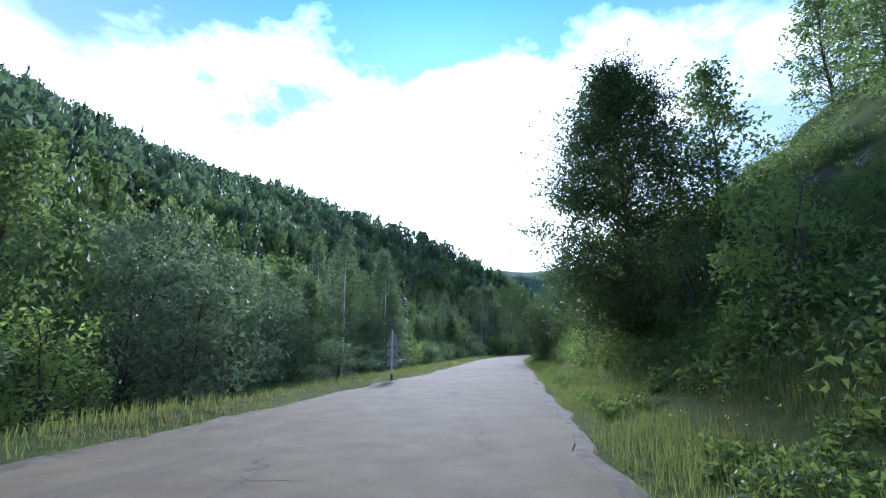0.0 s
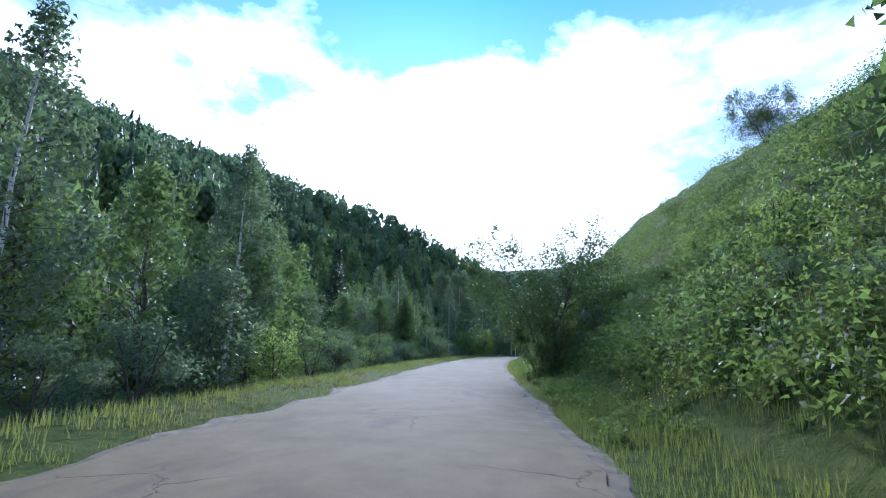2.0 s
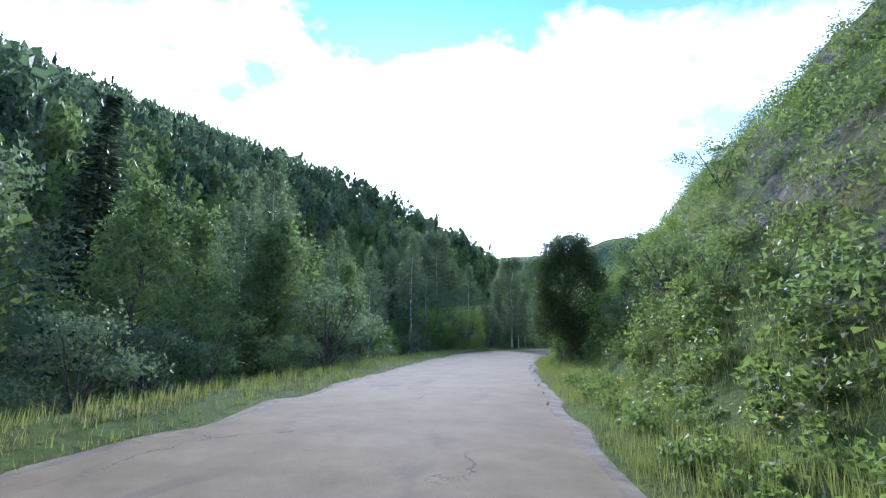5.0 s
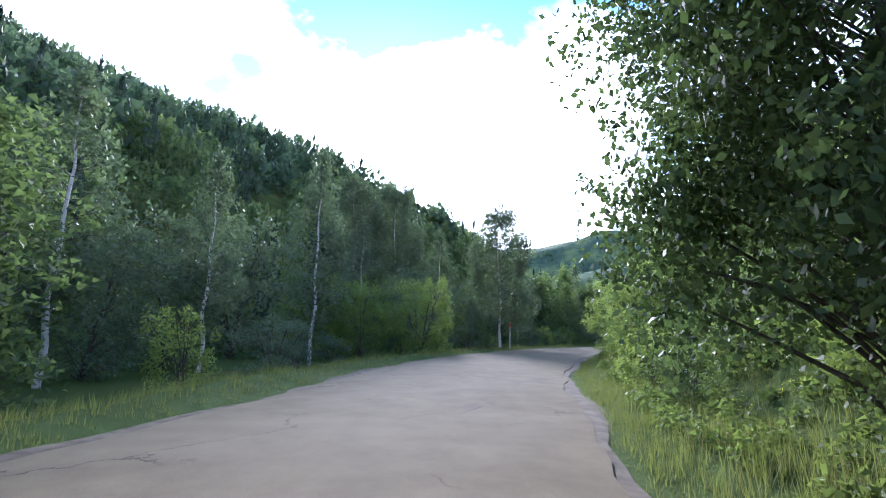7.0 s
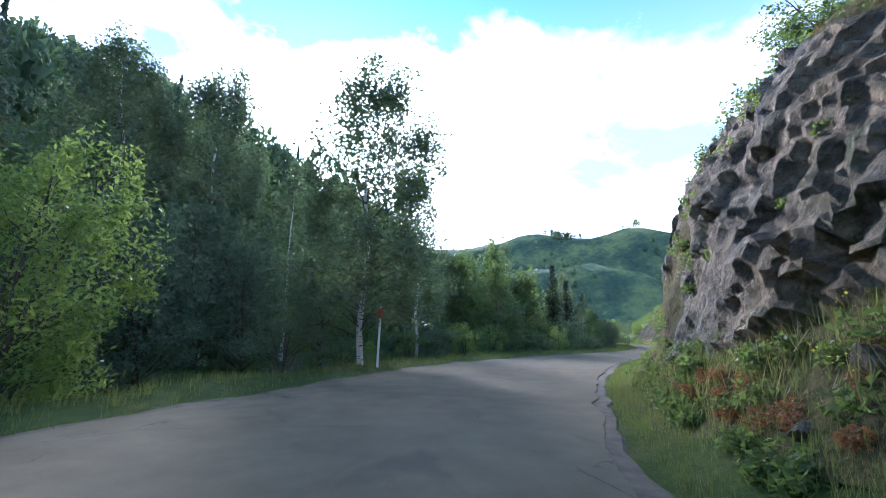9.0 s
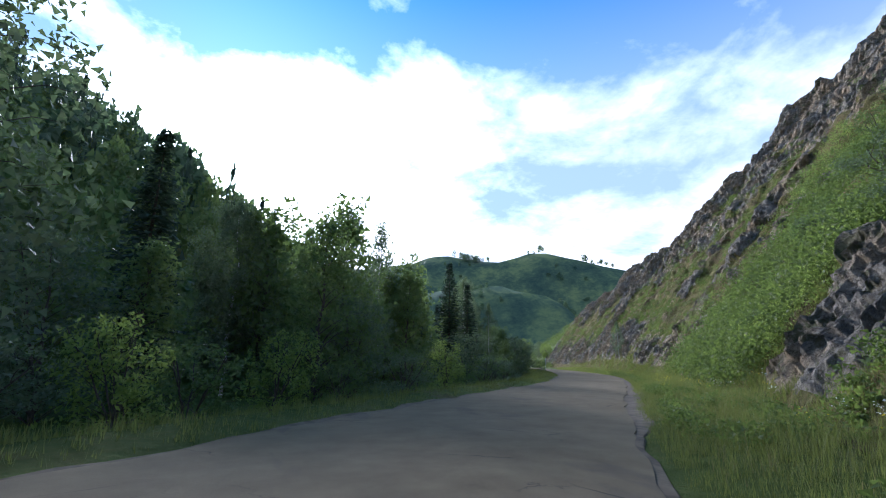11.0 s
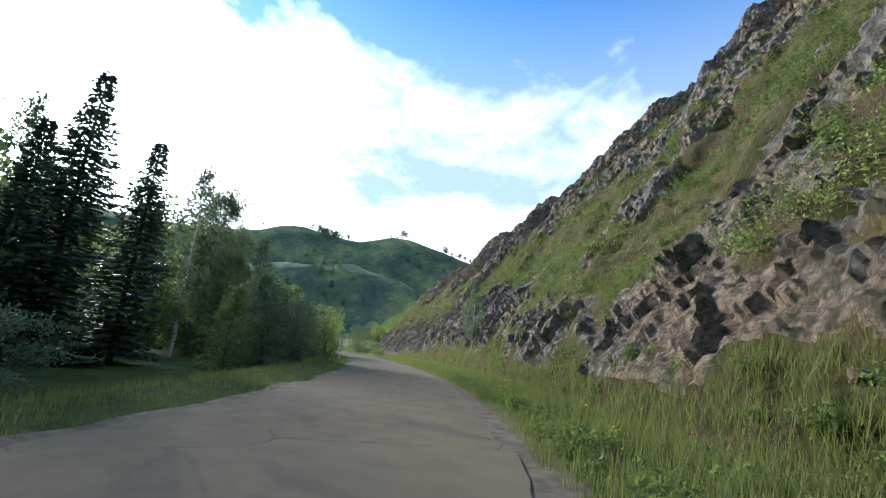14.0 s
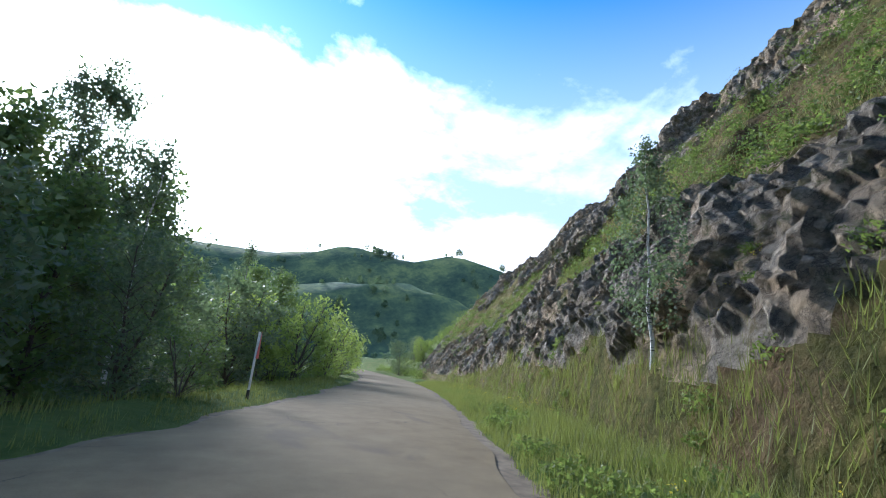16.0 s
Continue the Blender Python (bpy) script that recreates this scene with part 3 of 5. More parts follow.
def blocks(p, size, seed):
    """Broken rock faces, -0.5 to 0.5: each block stands out by its own amount and leans its own way."""
    q = np.stack([(p @ np.array(axis)) / one for axis, one in zip(((0.60, -0.45, 0.66), (0.10, 0.80, 0.59), (-0.79, -0.40, 0.46)), size)], 1)
    cell = np.floor(q).astype(np.int64)
    best, out = np.full(len(p), 9.0), np.zeros(len(p))
    for k in range(27):
        c = cell + (k % 3 - 1, k // 3 % 3 - 1, k // 9 - 1)
        rnd = [hash3(c[:, 0] + 37 * j + seed, c[:, 1] - 11 * j, c[:, 2] + 5 * j) for j in range(6)]
        d = q - c - np.stack(rnd[:3], 1)
        far = (d * d).sum(1)
        face = rnd[3] - 0.5 + 0.7 * d[:, 0] * (rnd[4] - 0.5) + 0.7 * d[:, 2] * (rnd[5] - 0.5)
        near = far < best
        best, out = np.where(near, far, best), np.where(near, face, out)
    return out


def rockiness(p, s, l):
    """From 0 for turf to 1 for bare rock."""
    streak = fractal((s + 0.15 * l) / 3.6, l / 11.0, 5.0, 4, 0.55)
    base = fractal(p[:, 0] / 6.0, p[:, 1] / 6.0, p[:, 2] / 7.0, 4, 0.55)
    base = np.where(s > 126, 0.5 * base + 0.5 * streak, base) + np.where(s > 126, 0.58, 0.0) * (fractal(p[:, 0] / 1.6 + 40, p[:, 1] / 1.6, p[:, 2] / 1.2, 3, 0.6) - 0.5)
    up = l - slope_foot(s)
    need = np.interp(s, [96, 104, 122, 128, 148, 156, 170, 266], [0.76, 0.76, 0.74, 0.70, 0.64, 0.55, 0.54, 0.535])
    far, past = np.clip((s - 150) / 12, 0, 1), np.clip((s - 182) / 8, 0, 1)
    need = need - np.where((np.abs(l - cliff_line(s) - 0.55) < 0.95) & (s > 107.3 + 1.2 * vnoise(p[:, 2] / 0.9, 4.0)) & (s < 122.5), 0.30, 0.0)
    wander = 2.4 * (fractal(s / 9.0, 2.0, 0.0, 3) - 0.5)
    need = need - far * ((0.10 + 0.04 * np.clip((s - 176) / 8, 0, 1)) * np.exp(-((up - 2.6 - wander) / 2.1) ** 2) - 0.09 * (1 - past) * np.exp(-((up - 12) / 4.0) ** 2) + 0.32 * np.exp(-((l - 31 + 3 * wander) / 9) ** 2))
    need = need - past * (0.10 * np.exp(-((up - 2.4) / 1.6) ** 2) + 0.19 * np.exp(-((up - 14 - wander) / 4.5) ** 2) - 0.15 * np.exp(-((up - 6.6 - 0.6 * wander) / 1.5) ** 2))
    need = need + np.where((up < 0.5) & (s > 126), 0.25, 0.0) - 0.34 * ribs(s, l)[1]
    need = need - 0.16 * np.clip(foot_cliff(s), 0, 1) * np.exp(-((up - 1.3 - 0.5 * wander) / 1.0) ** 2)
    need = need - 0.42 * np.exp(-((s - 139.8) / 2.8) ** 2 - ((up - 3.2) / 3.8) ** 2) + 0.12 * np.exp(-((s - 149) / 4.5) ** 2 - ((up - 5) / 6) ** 2)
    return np.clip((base - need) * 7, 0, 1)


def build_slope():
    """The craggy slope on the right: turf on ledges between blocks of bare rock."""
    s = np.arange(98.0, 266.0, 0.18)
    fine = np.r_[np.arange(-0.6, 4.0, 0.02), np.arange(4.0, 55.0, 0.2)]
    size = np.interp(fine, [0, 5, 12, 26, 54], [0.12, 0.13, 0.22, 0.42, 0.95])
    ups, cols = [], 250
    for one in s:  # columns spread evenly over the length of each section, finer below
        z = right_side(np.full(len(fine), one), slope_foot(one) + fine)
        run = np.r_[0, np.cumsum(np.hypot(np.diff(fine), np.diff(z)) / size[1:])]
        ups.append(np.interp(np.linspace(0, run[-1], cols), run, fine))
    up = np.array(ups)
    for _ in range(3):
        up[1:-1] = (up[:-2] + up[1:-1] + up[2:]) / 3
    S = np.repeat(s[:, None], cols, 1)
    L = slope_foot(S) + up
    P2 = spot(S, L)
    Z = ground_height(P2[..., 0], P2[..., 1])
    P = np.concatenate([P2, Z[..., None]], 2)
    du, dv = np.gradient(P, axis=0), np.gradient(P, axis=1)
    N = np.cross(dv, du)
    N /= np.linalg.norm(N, axis=2)[..., None] + 1e-9
    N = np.where(N[..., 2:] < 0, -N, N)
    p, sf, lf = P.reshape(-1, 3), S.ravel(), L.ravel()
    m = rockiness(p, sf, lf)
    rockd = np.interp(lf - slope_foot(sf), [7, 16], [0.75, 1.4]) * ledges(p, (3.4, 1.5, 2.6), 3.0, 10) + 0.3 * ledges(p, (1.2, 0.5, 0.9), 40.0, 5) + 0.10 * beds(p, 0.4, 12) + 0.1
    bare = m > 0
    rockd[bare] += np.where(sf[bare] < 126, 0.6, 1.0) * (0.42 * blocks(p[bare], (1.3, 0.7, 1.1), 3) + 0.26 * blocks(p[bare], (0.62, 0.34, 0.5), 50))
    for size, deep in ((1.1, 0.2), (0.36, 0.12)):
        rockd = rockd + (fractal(p[:, 0] / size, p[:, 1] / size, p[:, 2] / size, 3, 0.6) - 0.5) * deep
    rockd = rockd + 0.1
    turf = (fractal(p[:, 0] / 1.4, p[:, 1] / 1.4, p[:, 2] / 1.4, 3) - 0.5) * 0.7
    fade = np.clip((sf - 98) / 4, 0, 1) * np.clip((266 - sf) / 8, 0, 1) * np.clip((lf - slope_foot(sf) + 0.5) / 1.6, 0, 1) * np.clip((54 - (lf - slope_foot(sf))) / 4, 0, 1)
    p = p + N.reshape(-1, 3) * (((1 - m) * turf + m * rockd) * fade)[:, None]
    p[:, 2] -= 0.9 * (2 - np.clip((sf - 98) / 3, 0, 1) - np.clip((266 - sf) / 4, 0, 1))
    f = grid_faces(len(s), cols)
    ob = mesh_object("slope", p, f, TURF)
    ob.data.materials.append(ROCK)
    ob.data.polygons.foreach_set("material_index", (m[f].mean(1) > 0.45).astype(np.int32))
    ob.data.polygons.foreach_set("use_smooth", m[f].mean(1) <= 0.45)
    tagged(ob, "steep slope of grey-brown crags and green turf", "hillside", kind="structure")


build_ground()
build_slope()
build_road()

# ---- plants ----
def leaf_quads(r, centres, size, aspect, flat=0.0, fold=None, small=False):
    """Leaves as small diamonds (small: as triangles), one round each centre, turned at random; flat: how far they lie level."""
    n = len(centres)
    a = r.normal(size=(n, 3))
    a[:, 2] *= 1 - flat
    a /= np.linalg.norm(a, axis=1)[:, None] + 1e-9
    if fold is not None:
        a = a * (1 - abs(fold)) + np.array([0, 0, -1.0]) * fold
        a /= np.linalg.norm(a, axis=1)[:, None] + 1e-9
    b = np.cross(a, r.normal(size=(n, 3)))
    b /= np.linalg.norm(b, axis=1)[:, None] + 1e-9
    long = (size * r.uniform(0.6, 1.3, n))[:, None]
    wide = long * aspect
    if small:
        v = np.stack([centres - a * long * 0.4 - b * wide * 0.55, centres - a * long * 0.4 + b * wide * 0.55, centres + a * long * 0.6], 1)
        return v.reshape(-1, 3), np.arange(3 * n).reshape(-1, 3)
    v = np.stack([centres - a * long * 0.5, centres - b * wide * 0.5 + a * long * 0.08, centres + a * long * 0.5, centres + b * wide * 0.5 + a * long * 0.08], 1)
    return v.reshape(-1, 3), np.arange(4 * n).reshape(-1, 4)


def in_blob(r, n, centre, radius, shell=0.45):
    d = r.normal(size=(n, 3))
    d /= np.linalg.norm(d, axis=1)[:, None]
    return np.asarray(centre) + d * (r.uniform(0, 1, n) ** shell)[:, None] * np.asarray(radius)


def tube(points, radii, sides=6):
    p, rad = np.asarray(points, float), np.asarray(radii, float)
    t = np.gradient(p, axis=0)
    t /= np.linalg.norm(t, axis=1)[:, None] + 1e-9
    side = np.cross(t, (0.31, 0.95, 0.1))
    side /= np.linalg.norm(side, axis=1)[:, None] + 1e-9
    up = np.cross(t, side)
    a = np.linspace(0, 2 * np.pi, sides, endpoint=False)
    ring = np.cos(a)[None, :, None] * side[:, None] + np.sin(a)[None, :, None] * up[:, None]
    v = (p[:, None] + ring * rad[:, None, None]).reshape(-1, 3)
    f = []
    for i in range(len(p) - 1):
        for j in range(sides):
            k = (j + 1) % sides
            f.append([i * sides + j, i * sides + k, (i + 1) * sides + k, (i + 1) * sides + j])
    return v, np.array(f)


def merged(pieces):
    vs, fs, at = [], [], 0
    for v, f in pieces:
        vs.append(v)
        fs.append(f + at)
        at += len(v)
    return np.concatenate(vs), np.concatenate(fs)


def limb(r, a, b, thick, sag=0.0, n=4):
    a, b = np.asarray(a, float), np.asarray(b, float)
    k = np.linspace(0, 1, n)[:, None]
    p = a + (b - a) * k + np.array([0, 0, 1.0]) * (np.sin(k * np.pi) * sag) + r.normal(size=(n, 3)) * 0.03 * np.linalg.norm(b - a) * np.sin(k * np.pi)
    return tube(p, np.linspace(thick, thick * 0.25, n), 4)


def assemble(name, wood, leaves, bark, leaf, label, category, twigs=None):
    """A tree or bush from its wood and its leaves, standing at the origin."""
    base = new(name)
    tagged(base, label, category)
    mesh_object("trunk" if category == "tree" else "stem", *wood, bark, True, base)
    mesh_object("crown", *leaves, leaf, False, base)
    if twigs is not None:
        mesh_object("branchwork", *twigs, BARK, True, base, "thin dark branches")
    base.location = (0, 0, -500)
    return base


def broad_tree(seed, height=13.0, width=8.0, low=0.12, blobs=60, per=120, size=0.17, aspect=0.6, blob=1.0, stems=1, leaf=None, bark=None, name="broadleaf_tree", label="", category="tree", droop=0.0, shape="egg", hang=None, small=False):
    r = np.random.default_rng(seed)
    wood, limbs, leaves = [], [], []
    for k in range(stems):
        lean = r.normal(size=2) * (0.25 * width if stems > 1 else 0.04 * width)
        zs = np.linspace(0, 1, 8)
        wob = r.normal(size=(8, 2)) * 0.007 * height
        wob[0] = 0
        p = np.stack([lean[0] * zs ** 1.3 + wob[:, 0], lean[1] * zs ** 1.3 + wob[:, 1], zs * height * 0.93 - 0.25], 1)
        thick = (0.012 if stems == 1 else 0.009) * height * (0.75 if bark is not None else 1.0)
        wood.append(tube(p, thick * (1 - 0.88 * zs) + 0.012, 8))
        stem = p
        for b in range(blobs // stems):
            t = low + (1 - low) * ((b + r.uniform()) / (blobs // stems))
            if shape == "egg":
                rr = width / 2 * math.sin(math.pi * min(1.0, (0.10 + 0.90 * (t - low) / (1 - low)) ** 0.72)) ** 0.75
            elif shape == "column":
                rr = width / 2 * (1 - ((t - 0.4) / 0.62) ** 2 if t > 0.4 else 0.75 + 0.25 * t / 0.4)
            elif shape == "dome":
                rr = width / 2 * (0.7 + 0.6 * t if t < 0.5 else math.sqrt(1 - ((t - 0.5) / 0.56) ** 2))
            else:
                rr = width / 2 * math.sqrt(max(0.02, 1 - ((t - 0.42) / 0.62) ** 2))
            ang = b * 2.39996 + r.uniform(-0.6, 0.6)
            far = max(rr - 0.6 * blob, 0.05) * r.uniform(0.35, 1.12) ** 0.7
            z0 = t * height * 0.95
            c = np.array([math.cos(ang) * far + lean[0] * t ** 1.3, math.sin(ang) * far + lean[1] * t ** 1.3, z0 - droop * far + r.normal() * 0.02 * height])
            c[2] = max(c[2], 0.25 * blob)
            at = np.array([np.interp(max(z0 - 0.45 * far - 0.3, 0.05), stem[:, 2], stem[:, i]) for i in range(3)])
            limbs.append(limb(r, at, c, (0.25 if bark is None else 0.16) * thick * (1.2 - t) + 0.012, 0.12 * far))
            bl = blob * r.uniform(0.65, 1.3)
            rad = np.array([bl, bl, bl * 0.75]) if not hang else np.array([bl * 0.75, bl * 0.75, bl * 1.25])
            leaves.append(in_blob(r, int(per * r.uniform(0.6, 1.35)), c, rad))
            for _ in range(3):  # twigs that stick out of the crown
                d = r.normal(size=3)
                d[2] = abs(d[2]) * 0.6 if not hang else -abs(d[2])
                d /= np.linalg.norm(d)
                tip = c + d * bl * r.uniform(1.05, 1.6)
                tip[2] = max(tip[2], 0.1)
                leaves.append(c + (tip - c) * r.uniform(0.5, 1, (int(per * 0.07) + 2, 1)) + r.normal(size=(int(per * 0.07) + 2, 3)) * size * 0.6)
    lv = leaf_quads(r, np.concatenate(leaves), size, aspect, 0.15, hang, small)
    if bark is not None:
        return assemble(name, merged(wood), lv, bark, leaf or LEAF, label, category, merged(limbs))
    return assemble(name, merged(wood + limbs), lv, BARK, leaf or LEAF, label, category)


def fir_tree(seed, height=15.0, width=5.6):
    r = np.random.default_rng(seed)
    wood = [tube(np.array([[0, 0, -0.3], [0, 0, height * 0.5], [0, 0, height]]), [0.013 * height, 0.008 * height, 0.012], 7)]
    cent, ends, wid = [], [], []
    z = 0.06 * height
    while z < height * 0.985:
        t = z / height
        reach = width / 2 * (1 - t) ** 0.85 * r.uniform(0.8, 1.15) + 0.08
        n = 8 if t < 0.8 else 6
        for k in range(n):
            a = 2 * math.pi * (k + r.uniform(0, 0.8)) / n
            d = np.array([math.cos(a), math.sin(a), 0])
            rr = reach * r.uniform(0.7, 1.15)
            for j in np.linspace(0.25, 1, max(3, int(rr * 5.5))):
                p = d * rr * j + np.array([0, 0, z - 0.38 * rr * j + 0.22 * rr * j * j])
                side = np.array([-d[1], d[0], 0])
                for sgn in (-1, 1):
                    q = p + sgn * side * (0.10 + 0.26 * (1.15 - 0.6 * j) * rr) + d * 0.22 - np.array([0, 0, r.uniform(0.02, 0.16)])
                    cent.append(p)
                    ends.append(q)
                    wid.append(0.17 + 0.10 * r.uniform())
        z += (0.20 + 0.15 * (1 - t)) * r.uniform(0.8, 1.2)
    a, b, w = np.array(cent), np.array(ends), np.array(wid)[:, None]
    across = np.cross(b - a, np.array([0, 0, 1.0]) + r.normal(size=a.shape) * 0.5)
    across /= np.linalg.norm(across, axis=1)[:, None] + 1e-9
    v = np.stack([a - across * w * 0.4, a + (b - a) * 0.6 - across * w * 0.5, b, a + (b - a) * 0.6 + across * w * 0.5], 1).reshape(-1, 3)
    return assemble("fir_tree", merged(wood), (v, np.arange(len(v)).reshape(-1, 4)), BARK, NEEDLE, "dark green narrow fir tree in the roadside wood", "tree")


PROTO = {
    "poplar": broad_tree(1, 13.2, 7.9, 0.04, 180, 500, 0.106, 0.75, 1.15, shape="column", leaf=LEAF_BACKLIT, label="tall dense poplar beside the road, leaves darkened as if backlit", name="poplar_tree"),
    "round": broad_tree(2, 6.4, 5.6, 0.20, 125, 520, 0.088, 0.6, 0.80, shape="dome", leaf=LEAF_BACKLIT, label="round dense broadleaf tree on the grassy verge", name="roadside_tree"),
    "airy": broad_tree(3, 7.6, 6.4, 0.36, 104, 230, 0.145, 0.40, 0.82, stems=3, leaf=LEAF_BACKLIT, label="airy narrow-leaved willow leaning over the road edge", name="willow_tree", shape="round", hang=0.25),
    "maple": broad_tree(4, 4.6, 4.4, 0.04, 46, 48, 0.23, 0.45, 0.62, stems=5, leaf=LEAF_YOUNG, label="bright green young maple bush beside the road", name="maple_bush", category="bush", shape="round", hang=0.2),
    "maple_tree": broad_tree(14, 5.4, 4.8, 0.04, 90, 170, 0.135, 0.42, 0.62, stems=4, leaf=LEAF_YOUNG, label="bright green ash-leaved maple beside the road", name="maple_tree", shape="round", hang=0.2),
    "bush": broad_tree(5, 2.8, 3.6, 0.02, 32, 78, 0.115, 0.55, 0.55, stems=6, leaf=LEAF_GREY, label="grey-green rounded willow bush on the verge", name="willow_bush", category="bush", shape="round", small=True),
    "bush_dark": broad_tree(6, 3.0, 3.4, 0.02, 32, 62, 0.128, 0.65, 0.55, stems=5, leaf=LEAF, label="dark green leafy bush at the wood's edge", name="leafy_bush", category="bush", shape="round"),
    "birch": broad_tree(7, 15.0, 5.8, 0.22, 64, 50, 0.22, 0.7, 0.85, leaf=LEAF_GREY, bark=BIRCH_BARK, label="slender birch with white trunk and hanging twigs", name="birch_tree", droop=0.25, hang=0.3, small=True),
    "birch_tall": broad_tree(17, 20.0, 9.4, 0.18, 150, 170, 0.215, 0.7, 1.05, shape="round", small=True, leaf=LEAF_GREY, bark=BIRCH_BARK, label="tall airy birch rising above the wood", name="birch_tree", droop=0.25, hang=0.3),
    "alder_near": broad_tree(18, 9.5, 6.0, 0.05, 62, 54, 0.245, 0.65, 0.95, label="dark green alder at the wood's edge", name="alder_tree", small=True),
    "willow_near": broad_tree(19, 8.0, 6.2, 0.04, 66, 62, 0.21, 0.6, 0.92, stems=2, leaf=LEAF_GREY, label="grey-green goat willow at the wood's edge", name="goat_willow_tree", shape="round", small=True),
    "alder": broad_tree(8, 11.0, 6.4, 0.06, 46, 48, 0.37, 0.7, 1.15, label="dark green alder tree in the roadside wood", name="alder_tree", small=True),
    "alder_b": broad_tree(9, 9.0, 6.6, 0.05, 50, 52, 0.32, 0.7, 1.10, stems=2, leaf=LEAF_GREY, label="grey-green goat willow tree in the roadside wood", name="goat_willow_tree", shape="round", small=True),
    "fir": fir_tree(10),
    "fir_b": fir_tree(11, 13.0, 4.6),
}
USED = {}


def plant(kind, s, l, scale=1.0, turn=0.0, sink=0.05, tall=1.0, group="", label=""):
    x, y = spot(np.array([s]), np.array([l]))[0]
    z = float(ground_height(np.array([x]), np.array([y]))[0]) - sink
    m = Matrix.LocRotScale((x, y, z), Euler((0, 0, turn)), (scale, scale, scale * tall))
    if kind not in USED:
        ob = PROTO[kind]
        ob.matrix_basis = m
        USED[kind] = ob
    else:
        ob = copy_thing(USED[kind], m)
        ob.matrix_basis = m
    if group or label:
        tagged(ob, label, group=group)
    return ob


# single trees and bushes beside the road: kind, metres along, metres right, scale, turn, height factor
NEAR = [
    ("poplar", 18.2, 4.95, 1.0, 0.4, 0.885), ("alder_near", 28.4, 7.0, 0.8, 0.4, 1.25), ("airy", 46.5, 14.5, 0.45, 2.0, 0.95), ("airy", 47.5, 3.05, 1.08, 2.0, 0.95), ("bush_dark", 45.5, 2.4, 0.52, 3.0, 1.05), ("alder_near", 18.6, 8.7, 0.76, 3.0, 1.05), ("bush_dark", 45.2, 3.2, 0.62, 1.4, 1.1), ("bush_dark", 46.6, 3.3, 0.75, 5.0, 1.3), ("maple", 47.6, 4.8, 0.5, 2.0, 1.0), ("bush_dark", 49.6, 3.6, 0.7, 4.0, 1.0), ("bush", 51.8, 4.6, 0.8, 1.0, 1.0), ("bush_dark", 45.4, 2.5, 0.36, 0.2, 1.0), ("bush_dark", 46.0, 3.0, 0.45, 0.9, 1.0), ("bush_dark", 45.8, 3.7, 0.6, 1.0, 0.9), ("bush", 46.8, 2.5, 0.36, 2.0, 0.9), ("bush", 44.0, 4.8, 0.6, 3.0, 0.9), ("bush_dark", 48.2, 3.3, 0.6, 0.0, 1.0), ("bush_dark", 50.5, 4.2, 0.7, 2.0, 1.0), ("round", 84.9, 3.0, 0.91, 0.3, 1.24), ("bush_dark", 83.2, 2.6, 0.42, 1.0, 1.0), ("bush_dark", 83.4, 3.7, 0.6, 2.0, 1.0), ("bush_dark", 84.4, 3.2, 0.55, 4.0, 1.1), ("alder_near", 26.0, 18.5, 0.8, 0.3, 1.0), ("alder_near", 21.5, 18.0, 0.85, 1.3, 1.0), ("alder_near", 18.0, 15.5, 0.7, 2.3, 1.0),
    ("maple_tree", 101.5, 6.4, 0.42, 0.2, 0.9), ("maple", 101.0, 3.0, 0.42, 0.7, 0.9), ("maple", 24.2, 4.0, 0.5, 0.9, 0.9), ("bush_dark", 104.6, 5.4, 0.75, 1.2, 0.9), ("bush_dark", 106.6, 4.7, 0.5, 2.2, 0.9), ("bush", 107.8, 3.9, 0.3, 3.0, 0.9), ("bush", 102.2, 6.6, 0.8, 2.2, 0.9), ("bush_dark", 107.6, 7.0, 0.85, 3.2, 0.9), ("bush_dark", 111.0, 6.0, 0.55, 4.2, 0.8), ("bush_dark", 114.5, 6.0, 0.7, 0.4, 0.8), ("bush", 118.0, 7.0, 0.8, 5.4, 0.8),
    ("bush_dark", 83.6, 3.4, 0.6, 1.0, 0.9), ("bush_dark", 86.5, 3.9, 0.8, 1.0, 1.0), ("bush_dark", 91.0, 4.0, 0.6, 4.0, 1.0),
    ("bush_dark", 89.6, 2.7, 0.40, 1.0, 0.9), ("maple", 92.2, 2.5, 0.34, 2.0, 0.9), ("maple", 94.6, 2.7, 0.42, 3.0, 0.9), ("maple_tree", 96.6, 3.1, 0.56, 5.0, 0.95), ("maple_tree", 98.5, 2.75, 0.56, 0.3, 0.9), ("maple_tree", 99.0, 5.2, 0.6, 1.3, 0.9), ("maple", 96.6, 4.2, 0.55, 0.8, 0.9),
    ("bush_dark", 73.5, 5.2, 0.7, 0.6, 0.9), ("bush", 75.8, 4.4, 0.5, 1.6, 0.9), ("bush_dark", 77.8, 5.6, 0.75, 2.6, 0.9), ("maple", 79.6, 4.3, 0.45, 3.6, 0.9), ("bush_dark", 81.0, 6.2, 0.8, 4.6, 0.9), ("bush_dark", 76.0, 8.2, 0.8, 5.6, 0.8),
]
for kind, s, l, k, turn, tall in NEAR:
    plant(kind, s, l, k, turn, tall=tall)
def plant_at(kind, x, y, *args, **kw):
    s, l = along_road(np.array([x]), np.array([y]))
    return plant(kind, float(s[0]), float(l[0]), *args, **kw)


